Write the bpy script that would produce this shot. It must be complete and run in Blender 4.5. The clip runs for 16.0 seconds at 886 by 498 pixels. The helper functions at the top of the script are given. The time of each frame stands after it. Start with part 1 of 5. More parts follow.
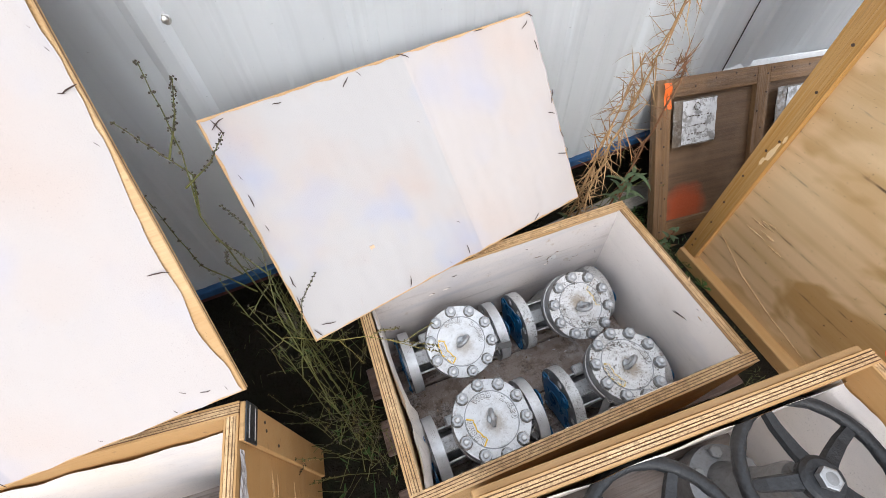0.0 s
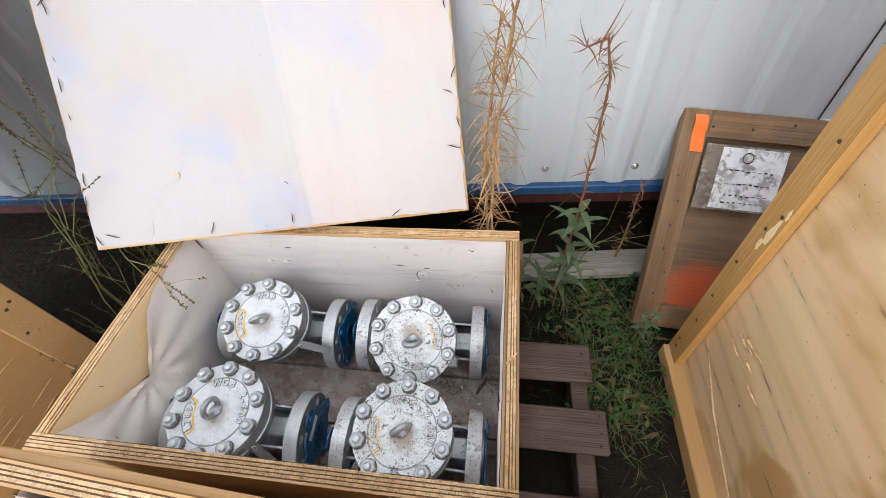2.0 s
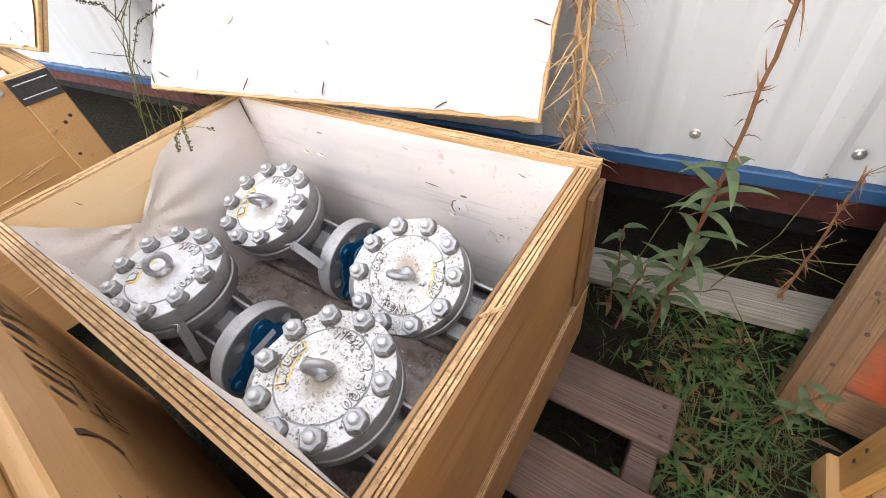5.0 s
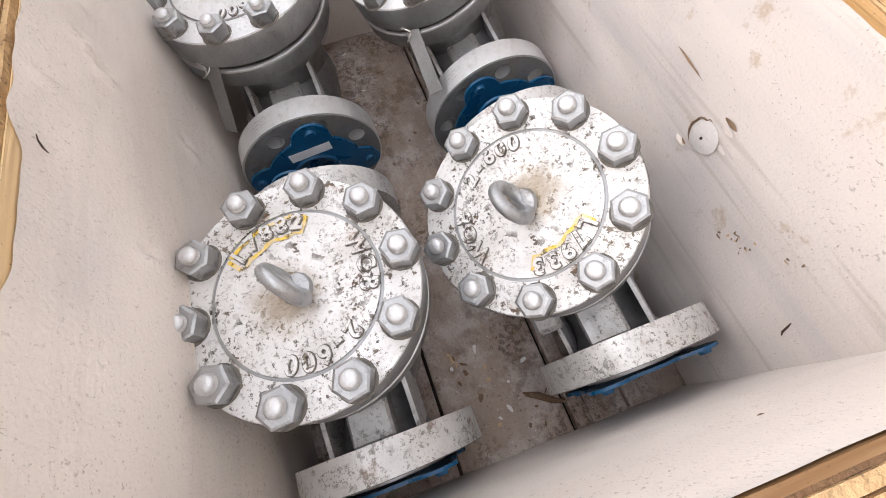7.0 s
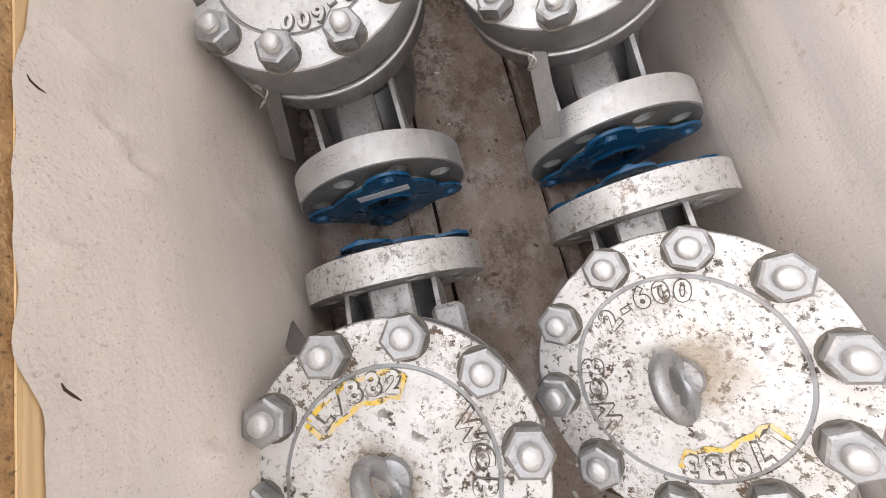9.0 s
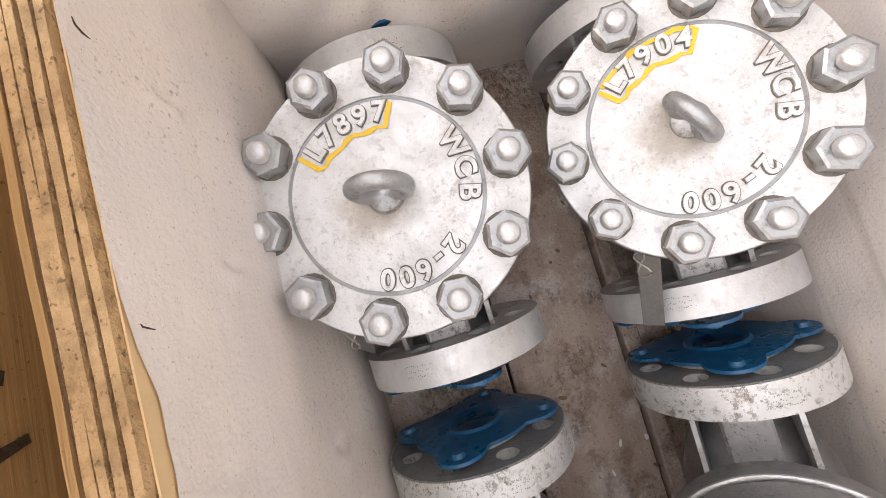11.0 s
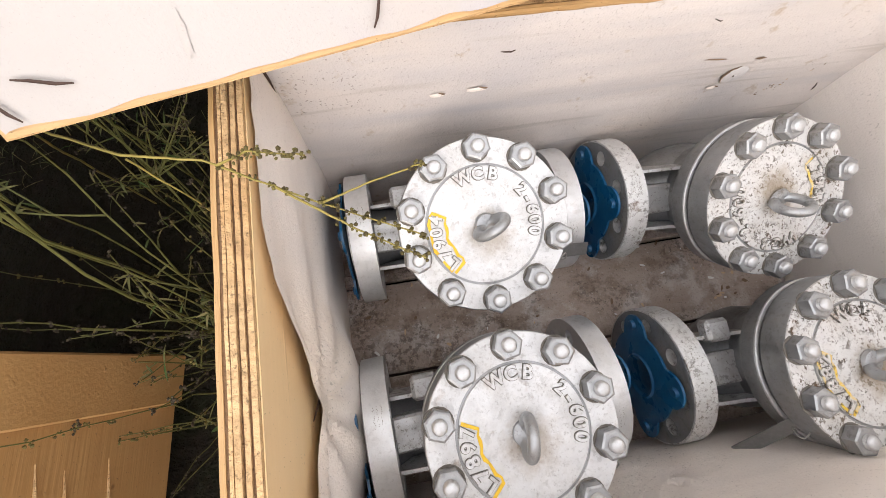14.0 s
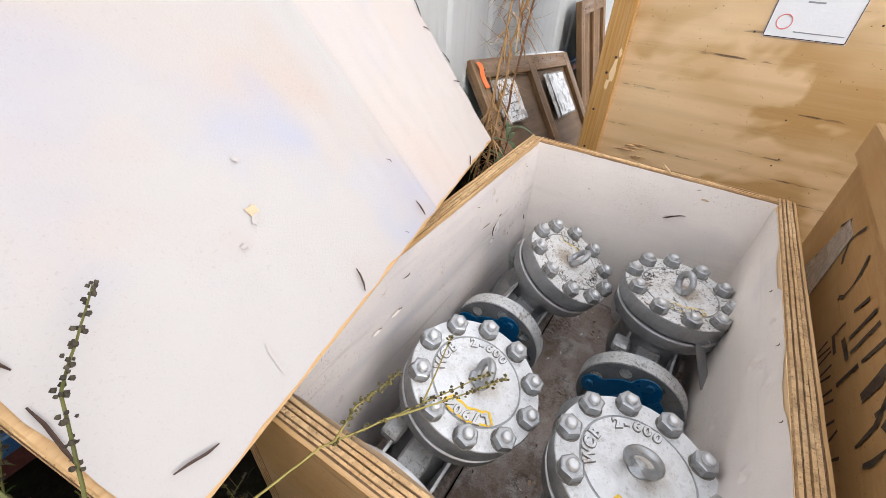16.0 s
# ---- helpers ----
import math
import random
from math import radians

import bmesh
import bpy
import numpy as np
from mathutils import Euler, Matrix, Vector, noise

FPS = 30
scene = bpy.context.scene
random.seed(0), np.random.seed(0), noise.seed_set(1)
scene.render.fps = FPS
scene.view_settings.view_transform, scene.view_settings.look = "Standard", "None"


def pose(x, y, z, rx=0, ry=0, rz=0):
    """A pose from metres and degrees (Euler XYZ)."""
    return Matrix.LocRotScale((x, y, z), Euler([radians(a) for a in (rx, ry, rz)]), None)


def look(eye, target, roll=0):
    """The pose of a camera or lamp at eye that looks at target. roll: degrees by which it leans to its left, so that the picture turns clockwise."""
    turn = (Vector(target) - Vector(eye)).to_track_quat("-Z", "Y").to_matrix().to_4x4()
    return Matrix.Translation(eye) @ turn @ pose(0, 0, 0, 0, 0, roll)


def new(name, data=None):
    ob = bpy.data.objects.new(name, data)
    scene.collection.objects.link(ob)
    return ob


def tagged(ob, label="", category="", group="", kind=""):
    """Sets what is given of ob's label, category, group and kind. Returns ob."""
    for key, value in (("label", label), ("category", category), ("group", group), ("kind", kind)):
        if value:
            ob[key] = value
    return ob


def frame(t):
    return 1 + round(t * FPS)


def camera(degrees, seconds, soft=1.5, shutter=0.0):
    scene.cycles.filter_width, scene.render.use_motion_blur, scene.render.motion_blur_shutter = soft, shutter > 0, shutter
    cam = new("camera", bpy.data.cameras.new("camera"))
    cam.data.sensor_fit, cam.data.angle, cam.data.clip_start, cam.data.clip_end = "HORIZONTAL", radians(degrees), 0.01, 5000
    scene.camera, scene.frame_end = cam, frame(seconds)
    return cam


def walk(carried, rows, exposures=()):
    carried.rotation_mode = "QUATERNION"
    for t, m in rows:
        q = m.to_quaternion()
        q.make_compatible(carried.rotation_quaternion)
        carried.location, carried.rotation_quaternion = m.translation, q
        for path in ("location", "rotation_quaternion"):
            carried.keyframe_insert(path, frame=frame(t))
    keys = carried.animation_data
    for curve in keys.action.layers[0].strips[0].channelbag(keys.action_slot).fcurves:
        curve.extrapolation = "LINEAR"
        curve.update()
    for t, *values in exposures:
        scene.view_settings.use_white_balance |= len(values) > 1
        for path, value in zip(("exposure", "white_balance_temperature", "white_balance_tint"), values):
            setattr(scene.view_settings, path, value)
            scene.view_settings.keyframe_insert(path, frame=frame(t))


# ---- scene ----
cam = camera(94.7, 16.0, soft=0.75)
PATH = [
    (0, (-0.277, -0.316, 1.291), (0.058, 0.803, -0.333), -4.5),
    (0.5, (-0.111, -0.333, 1.247), (0.077, 0.841, -0.361), -5.7),
    (1, (0.044, -0.344, 1.212), (0.073, 0.871, -0.376), -6.8),
    (1.5, (0.206, -0.361, 1.151), (0.08, 0.877, -0.415), -7.5),
    (2, (0.364, -0.325, 1.065), (0.071, 0.932, -0.462), -8.1),
    (2.5, (0.439, -0.295, 0.981), (-0.022, 0.984, -0.486), -8.2),
    (3, (0.512, -0.292, 0.953), (-0.106, 1.026, -0.419), -7.7),
    (3.2, (0.545, -0.314, 0.962), (-0.126, 1.023, -0.365), -7.4),
    (5.3, (0.466, -0.216, 0.726), (-0.502, 0.795, -0.702), -8.6),
    (5.5, (0.439, -0.204, 0.713), (-0.527, 0.731, -0.767), -5.4),
    (6, (0.409, -0.129, 0.657), (-0.601, 0.504, -0.949), -4.7),
    (6.5, (0.371, -0.084, 0.622), (-0.554, 0.297, -1.109), -4.4),
    (7, (0.323, -0.06, 0.605), (-0.46, 0.149, -1.223), -5.1),
    (7.5, (0.301, -0.052, 0.602), (-0.356, 0.06, -1.284), -6.5),
    (8, (0.264, -0.058, 0.604), (-0.307, 0.015, -1.311), -7.2),
    (8.5, (0.208, -0.074, 0.598), (-0.281, -0.029, -1.341), -8.5),
    (9, (0.137, -0.082, 0.585), (-0.28, -0.051, -1.371), -8.9),
    (9.5, (0.079, -0.091, 0.564), (-0.274, -0.057, -1.404), -7.7),
    (10, (-0.001, -0.122, 0.576), (-0.217, -0.129, -1.412), -15.5),
    (12.3, (-0.119, -0.089, 0.613), (-0.266, -0.04, -1.381), -15.0),
    (12.5, (-0.132, -0.085, 0.621), (-0.285, -0.019, -1.372), -15.8),
    (13, (-0.163, -0.066, 0.651), (-0.276, 0.133, -1.336), 2.9),
    (13.5, (-0.193, -0.065, 0.697), (-0.209, 0.307, -1.268), 8.9),
    (14, (-0.219, -0.059, 0.728), (-0.04, 0.442, -1.2), 10.2),
    (14.5, (-0.23, -0.061, 0.784), (0.217, 0.576, -1.059), 7.8),
    (15, (-0.27, -0.094, 0.793), (0.514, 0.617, -0.903), 5.9),
    (15.5, (-0.327, -0.091, 0.781), (0.8, 0.64, -0.701), 4.3),
    (16, (-0.433, -0.056, 0.779), (0.944, 0.761, -0.42), 3.3),
]
EXPOSURES = [(0.0, 0.47, 6050, 9), (3.0, 0.70, 6050, 9), (5.5, 1.06, 6450, 12), (7.0, 0.90, 6600, 13), (8.0, 0.79, 6700, 12), (10.0, 0.84, 6850, 14), (12.5, 0.84, 7000, 15), (13.5, 0.80, 6950, 14), (14.5, 0.70, 6500, 11), (16.0, 0.58, 6300, 10)]
SKY, SUN = 0.212, 0.93
walk(cam, [(t, look(eye, target, roll)) for t, eye, target, roll in PATH], EXPOSURES)

# ---- world and light: an overcast sky, one wide soft sun ----
world = bpy.data.worlds.new("overcast_sky")
scene.world = world
world.use_nodes = True
wn = world.node_tree
for n_ in list(wn.nodes):
    wn.nodes.remove(n_)
sky = wn.nodes.new("ShaderNodeTexSky")
sky.sky_type = "NISHITA"
sky.sun_disc = False
sky.sun_elevation, sky.sun_rotation = radians(28), radians(190.5)
sky.dust_density, sky.air_density, sky.ozone_density = 5.0, 1.0, 1.0
haze = wn.nodes.new("ShaderNodeMixRGB")
haze.inputs[0].default_value = 0.85
haze.inputs[2].default_value = (7.0, 7.05, 7.3, 1)
wbg = wn.nodes.new("ShaderNodeBackground")
wbg.inputs[1].default_value = SKY
wout = wn.nodes.new("ShaderNodeOutputWorld")
wn.links.new(sky.outputs[0], haze.inputs[1])
wn.links.new(haze.outputs[0], wbg.inputs[0])
wn.links.new(wbg.outputs[0], wout.inputs[0])
sun_data = bpy.data.lights.new("sun", "SUN")
sun_data.energy, sun_data.angle, sun_data.color = SUN, radians(45), (1.0, 0.985, 0.965)
sun = new("sun", sun_data)
sun.matrix_world = look((-0.28, -1.5, 0.80), (0, 0, 0))


# ---- materials ----
class Mat:
    """A node material, built up step by step from object or world coordinates."""

    def __init__(self, name, rough=0.6, metal=0.0, world_space=False):
        self.m = bpy.data.materials.new(name)
        self.m.use_nodes = True
        self.t = self.m.node_tree
        self.b = self.t.nodes["Principled BSDF"]
        self.b.inputs["Roughness"].default_value = rough
        self.b.inputs["Metallic"].default_value = metal
        tc = self.t.nodes.new("ShaderNodeTexCoord")
        self.co = tc.outputs["Object"]
        if world_space:
            self.co = self.t.nodes.new("ShaderNodeNewGeometry").outputs["Position"]
        self.col = None
        self.height = None

    def link(self, a, b):
        self.t.links.new(a, b)

    def scaled(self, s):
        mp = self.t.nodes.new("ShaderNodeMapping")
        mp.inputs["Scale"].default_value = s if isinstance(s, tuple) else (s, s, s)
        self.link(self.co, mp.inputs["Vector"])
        return mp.outputs[0]

    def noise(self, s, detail=4.0, rough=0.55, lo=0.35, hi=0.65, distort=0.0):
        n = self.t.nodes.new("ShaderNodeTexNoise")
        n.inputs["Scale"].default_value = 1.0
        n.inputs["Detail"].default_value = detail
        n.inputs["Roughness"].default_value = rough
        n.inputs["Distortion"].default_value = distort
        self.link(self.scaled(s), n.inputs["Vector"])
        return self.ramp(n.outputs[0], lo, hi)

    def wave(self, s, distort=3.0, detail=3.0, lo=0.0, hi=1.0, axis="X"):
        w = self.t.nodes.new("ShaderNodeTexWave")
        w.bands_direction = axis
        w.inputs["Scale"].default_value = 1.0
        w.inputs["Distortion"].default_value = distort
        w.inputs["Detail"].default_value = detail
        self.link(self.scaled(s), w.inputs["Vector"])
        return self.ramp(w.outputs[1], lo, hi)

    def spots(self, s, lo, hi):
        v = self.t.nodes.new("ShaderNodeTexVoronoi")
        v.inputs["Scale"].default_value = 1.0
        self.link(self.scaled(s), v.inputs["Vector"])
        return self.ramp(v.outputs["Distance"], lo, hi)

    def ramp(self, v, lo, hi):
        r = self.t.nodes.new("ShaderNodeMapRange")
        r.inputs[1].default_value, r.inputs[2].default_value = lo, hi
        self.link(v, r.inputs[0])
        return r.outputs[0]

    def math(self, op, a, b):
        n = self.t.nodes.new("ShaderNodeMath")
        n.operation = op
        for k, v in enumerate((a, b)):
            if isinstance(v, (int, float)):
                n.inputs[k].default_value = v
            else:
                self.link(v, n.inputs[k])
        return n.outputs[0]

    def rnd(self):
        return self.t.nodes.new("ShaderNodeObjectInfo").outputs["Random"]

    def island(self):
        return self.t.nodes.new("ShaderNodeNewGeometry").outputs["Random Per Island"]

    def base(self, c):
        n = self.t.nodes.new("ShaderNodeRGB")
        n.outputs[0].default_value = (*c, 1)
        self.col = n.outputs[0]
        return self

    def over(self, fac, c, amount=1.0, mode="MIX"):
        n = self.t.nodes.new("ShaderNodeMixRGB")
        n.blend_type = mode
        if amount != 1.0:
            fac = self.math("MULTIPLY", fac, amount)
        self.link(fac, n.inputs[0])
        self.link(self.col, n.inputs[1])
        n.inputs[2].default_value = (*c, 1)
        self.col = n.outputs[0]
        return self

    def bump(self, h, dist=0.001, strength=0.6):
        n = self.t.nodes.new("ShaderNodeBump")
        n.inputs["Distance"].default_value = dist
        n.inputs["Strength"].default_value = strength
        self.link(h, n.inputs["Height"])
        if self.height is not None:
            self.link(self.height, n.inputs["Normal"])
        self.height = n.outputs[0]
        return self

    def rough(self, fac, lo, hi):
        r = self.t.nodes.new("ShaderNodeMapRange")
        r.inputs[3].default_value, r.inputs[4].default_value = lo, hi
        self.link(fac, r.inputs[0])
        self.link(r.outputs[0], self.b.inputs["Roughness"])
        return self

    def done(self):
        self.link(self.col, self.b.inputs["Base Color"])
        if self.height is not None:
            self.link(self.height, self.b.inputs["Normal"])
        return self.m


def m_paper(name, c=(0.81, 0.765, 0.73), stain=0.55, streak=0.8, warm=(0.74, 0.62, 0.48), cool=(0.55, 0.58, 0.66), grit=0.6, second=0.0):
    """Damp paper facing: warm and bluish water stains, soft runs, grit and small pits."""
    m = Mat(name, 0.7).base(c)
    m.over(m.noise(3.4, 3, lo=0.46, hi=0.72), warm, stain)
    m.over(m.noise((4.1, 4.1, 5.3), 3, lo=0.50, hi=0.74), cool, stain)
    m.over(m.noise((2.2, 2.2, 17), 3, 0.6, lo=0.48, hi=0.72, distort=0.4), (0.50, 0.48, 0.49), streak)
    m.over(m.noise((3, 3, 60), 3, 0.6, lo=0.60, hi=0.68), (0.46, 0.42, 0.39), streak * 0.7)
    m.over(m.noise(28, 5, 0.7, lo=0.62, hi=0.70), (0.42, 0.33, 0.24), streak * 0.8)
    if second:
        # a second, warmer sheet of paper glued on beyond this x
        sep = m.t.nodes.new("ShaderNodeSeparateXYZ")
        m.link(m.co, sep.inputs[0])
        edge = m.math("ADD", sep.outputs[0], m.math("MULTIPLY", sep.outputs[1], 0.06))
        m.over(m.ramp(edge, second, second + 0.004), (0.52, 0.445, 0.405), 0.4)
    patch = m.noise(7, 3, lo=0.42, hi=0.62)
    m.over(m.math("MULTIPLY", m.noise(330, 3, 0.6, lo=0.62, hi=0.67), patch), (0.17, 0.14, 0.12), grit)
    m.over(m.noise(760, 2, lo=0.67, hi=0.71), (0.13, 0.10, 0.08), grit * 0.8)
    m.bump(m.noise(9, 2), 0.006, 0.3)
    m.bump(m.noise((6, 6, 26), 3), 0.002, 0.3)
    m.bump(m.noise(420, 3), 0.0003, 0.5)
    return m.done()


def m_plywood(name, axis=1, light=(0.56, 0.36, 0.17), dark=(0.36, 0.19, 0.07), wet=0.5, cracks=0.6, grain=1.0):
    """Softwood plywood, grain along the given axis."""
    def along(a, b):
        return tuple(a if k == axis else b for k in range(3))
    m = Mat(name, 0.55).base(light)
    m.over(m.noise(along(0.9, 9.0), 4, lo=0.35, hi=0.7, distort=1.2), dark, 0.75)
    m.over(m.noise(along(6, 260), 4, lo=0.35, hi=0.75), (0.66, 0.47, 0.25), 0.45 * grain)
    m.over(m.noise(2.2, 3, lo=0.48, hi=0.56), (0.40, 0.22, 0.07), wet)
    m.over(m.noise(along(2.2, 40), 3, lo=0.66, hi=0.70), (0.10, 0.045, 0.015), cracks)
    m.over(m.spots(14, 0.06, 0.02), (0.16, 0.07, 0.025), 0.8)
    m.over(m.noise(380, 2, lo=0.68, hi=0.74), (0.09, 0.06, 0.035), 0.6)
    m.bump(m.noise(along(7, 240), 4), 0.0009, 0.7 * grain)
    m.bump(m.noise(along(2.2, 40), 3, lo=0.62, hi=0.72), 0.0015, 0.5)
    m.rough(m.noise(5), 0.42, 0.7)
    return m.done()


def m_ply_edge(name, c, d):
    """One ply seen end-on: short torn fibres and rot specks, tone varied per ply."""
    m = Mat(name, 0.75, world_space=True).base(c)
    m.over(m.noise(9, 4, lo=0.35, hi=0.68), d, 0.85)
    m.over(m.noise(90, 4, lo=0.45, hi=0.7), (0.16, 0.085, 0.03), 0.5)
    m.over(m.noise(330, 3, lo=0.60, hi=0.7), (0.05, 0.03, 0.015), 0.7)
    m.over(m.rnd(), (0.30, 0.19, 0.10), 0.35)
    m.bump(m.noise(260, 4), 0.0012, 0.8)
    return m.done()


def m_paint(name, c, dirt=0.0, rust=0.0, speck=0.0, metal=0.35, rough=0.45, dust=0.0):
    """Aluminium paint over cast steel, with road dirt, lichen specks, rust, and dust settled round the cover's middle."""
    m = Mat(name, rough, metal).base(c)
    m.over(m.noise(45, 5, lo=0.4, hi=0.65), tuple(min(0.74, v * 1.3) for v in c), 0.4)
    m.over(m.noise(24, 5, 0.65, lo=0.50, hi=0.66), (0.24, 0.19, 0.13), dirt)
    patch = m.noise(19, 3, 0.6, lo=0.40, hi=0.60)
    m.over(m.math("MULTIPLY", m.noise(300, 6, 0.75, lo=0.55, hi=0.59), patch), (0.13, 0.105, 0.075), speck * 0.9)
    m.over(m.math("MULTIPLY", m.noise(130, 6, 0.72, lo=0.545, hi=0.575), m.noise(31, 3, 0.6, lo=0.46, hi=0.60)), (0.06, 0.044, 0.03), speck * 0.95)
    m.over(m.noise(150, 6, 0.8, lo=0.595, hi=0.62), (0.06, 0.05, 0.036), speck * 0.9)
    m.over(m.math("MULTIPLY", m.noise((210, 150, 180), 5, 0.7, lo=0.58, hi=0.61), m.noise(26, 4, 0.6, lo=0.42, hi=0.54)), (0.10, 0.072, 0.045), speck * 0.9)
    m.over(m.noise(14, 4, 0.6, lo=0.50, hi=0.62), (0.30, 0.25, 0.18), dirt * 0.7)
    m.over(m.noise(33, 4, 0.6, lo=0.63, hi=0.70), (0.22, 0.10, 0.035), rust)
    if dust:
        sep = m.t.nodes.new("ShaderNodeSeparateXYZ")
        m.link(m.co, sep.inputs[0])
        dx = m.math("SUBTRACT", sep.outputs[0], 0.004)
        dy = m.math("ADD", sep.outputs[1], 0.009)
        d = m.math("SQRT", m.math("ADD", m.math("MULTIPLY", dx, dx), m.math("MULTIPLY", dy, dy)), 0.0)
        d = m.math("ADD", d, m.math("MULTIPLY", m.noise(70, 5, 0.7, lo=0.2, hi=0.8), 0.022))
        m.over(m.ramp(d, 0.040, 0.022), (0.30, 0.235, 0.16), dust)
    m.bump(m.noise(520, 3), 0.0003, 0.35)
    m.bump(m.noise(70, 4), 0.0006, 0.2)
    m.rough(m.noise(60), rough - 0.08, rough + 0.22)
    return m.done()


def m_wood_old(name, c, d, axis=0, metal=0.0):
    def along(a, b):
        return tuple(a if k == axis else b for k in range(3))
    m = Mat(name, 0.8).base(c)
    m.over(m.noise(along(3, 70), 5, lo=0.35, hi=0.68), d, 0.85)
    m.over(m.noise(along(4, 260), 4, lo=0.5, hi=0.72), tuple(v * 0.35 for v in c), 0.7)
    m.over(m.noise(7, 4, lo=0.5, hi=0.75), tuple(min(1, v * 1.7) for v in c), 0.4)
    m.over(m.rnd(), d, 0.3)
    m.bump(m.noise(along(4, 230), 4), 0.0018, 0.8)
    m.rough(m.noise(along(3, 25), 4), 0.38, 0.9)
    return m.done()


def m_plain(name, c, rough=0.5, metal=0.0, vary=0.3, grain=220, bump=0.0004, coarse=14):
    m = Mat(name, rough, metal).base(c)
    m.over(m.noise(coarse, 4), tuple(v * 0.55 for v in c), vary)
    m.over(m.noise(grain, 3, lo=0.45, hi=0.75), tuple(min(1.0, v * 1.5 + 0.01) for v in c), vary * 0.8)
    m.bump(m.noise(grain, 3), bump, 0.6)
    m.rough(m.noise(coarse * 2), max(0.05, rough - 0.1), min(1, rough + 0.15))
    return m.done()


def m_leaf(name, a, b, rough=0.55):
    m = Mat(name, rough, world_space=True).base(a)
    m.over(m.island(), b, 1.0)
    m.over(m.noise(60, 3), tuple(v * 0.5 for v in a), 0.5)
    m.b.inputs["Specular IOR Level"].default_value = 0.2
    return m.done()


def m_crate_face():
    """Weathered plywood side: wavy bands, broken dark checks, honey-coloured wet stains."""
    m = Mat("crate_face_plywood", 0.5).base((0.72, 0.505, 0.285))
    m.over(m.noise((9, 2.0, 9), 4, lo=0.4, hi=0.62, distort=0.6), (0.60, 0.40, 0.19), 0.7)
    m.over(m.noise((3, 2.4, 3.2), 4, lo=0.50, hi=0.54, distort=0.3), (0.42, 0.235, 0.065), 0.8)
    band = m.wave((0.6, 0.55, 6.0), 2.6, 2.0, 0.55, 1.0, "Z")
    m.over(band, (0.44, 0.26, 0.10), 0.32)
    line = m.wave((0.6, 0.55, 6.0), 2.6, 2.0, 0.965, 0.995, "Z")
    broken = m.noise((10, 5, 30), 4, 0.7, lo=0.53, hi=0.60)
    m.over(m.math("MULTIPLY", line, broken), (0.06, 0.025, 0.010), 0.9)
    m.over(m.noise((60, 5, 200), 4, lo=0.45, hi=0.75), (0.70, 0.50, 0.28), 0.15)
    m.over(m.noise((4, 1.6, 5), 3, lo=0.45, hi=0.62), (0.80, 0.60, 0.36), 0.5)
    m.over(m.noise(150, 3, lo=0.70, hi=0.73), (0.08, 0.045, 0.02), 0.8)
    m.bump(m.noise((60, 5, 240), 4), 0.0008, 0.25)
    m.bump(m.math("MULTIPLY", line, broken), 0.002, -0.8)
    m.rough(m.noise(5), 0.36, 0.62)
    return m.done()


M_CRATE_FACE = m_crate_face()
# One paper in two tones for lit and shaded walls; back also streaked.
M_LINER = m_paper("paper_liner_mat", (0.84, 0.775, 0.72), 0.75, 0.14, (0.76, 0.645, 0.52), (0.62, 0.60, 0.615), 0.5)
M_LINER_BACK = m_paper("paper_liner_streaked_shaded", (0.62, 0.572, 0.545), 0.55, 0.9, (0.58, 0.48, 0.39), (0.42, 0.42, 0.46), 0.7)
M_LIDPAPER = m_paper("lid_paper_mat", (0.40, 0.378, 0.367), 1.0, 0.11, (0.42, 0.34, 0.295), (0.31, 0.335, 0.44), 0.2, 0.43)
M_PLY_X = m_plywood("plywood_along_x", 0)
M_PLY_PALE = m_plywood("plywood_fresh_inside", 0, (0.86, 0.645, 0.375), (0.80, 0.565, 0.30), 0.08, 0.1, 0.2)
M_PLY_Y = m_plywood("plywood_along_y", 1)
M_PLY_BROWN = m_plywood("plywood_brown", 0, (0.50, 0.30, 0.125), (0.40, 0.22, 0.08), 0.4, 0.2, 0.4)
M_PLY_BROWN_Y = m_plywood("plywood_brown_side", 1, (0.50, 0.30, 0.125), (0.40, 0.22, 0.08), 0.4, 0.2, 0.4)
M_PLY_DARK = m_plywood("plywood_dark_outside", 0, (0.25, 0.13, 0.05), (0.15, 0.075, 0.03), 0.5, 0.5, 0.6)
M_EDGE_L = m_ply_edge("ply_light", (0.78, 0.545, 0.295), (0.52, 0.30, 0.12))
M_EDGE_D = m_ply_edge("ply_dark", (0.17, 0.08, 0.035), (0.06, 0.032, 0.017))
M_BOARD = m_plywood("varnished_board", 2, (0.45, 0.225, 0.045), (0.33, 0.155, 0.028), 0.3, 0.25)
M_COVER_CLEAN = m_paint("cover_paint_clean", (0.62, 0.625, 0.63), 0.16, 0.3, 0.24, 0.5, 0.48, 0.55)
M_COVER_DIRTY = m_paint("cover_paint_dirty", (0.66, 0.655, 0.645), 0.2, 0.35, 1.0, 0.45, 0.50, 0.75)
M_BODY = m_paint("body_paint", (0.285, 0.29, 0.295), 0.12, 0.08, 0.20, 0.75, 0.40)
M_CAST = m_paint("rough_cast_paint", (0.52, 0.525, 0.53), 0.3, 0.10, 0.55, 0.6, 0.45)
M_FLANGE = m_paint("flange_paint", (0.63, 0.635, 0.64), 0.07, 0.10, 0.09, 0.65, 0.42)
M_FLANGE_DIRTY = m_paint("flange_paint_dirty", (0.65, 0.65, 0.64), 0.10, 0.3, 0.55, 0.6, 0.46)
M_FACE = m_paint("shaded_flange_face", (0.20, 0.205, 0.21), 0.3, 0.15, 0.3, 0.4, 0.5)
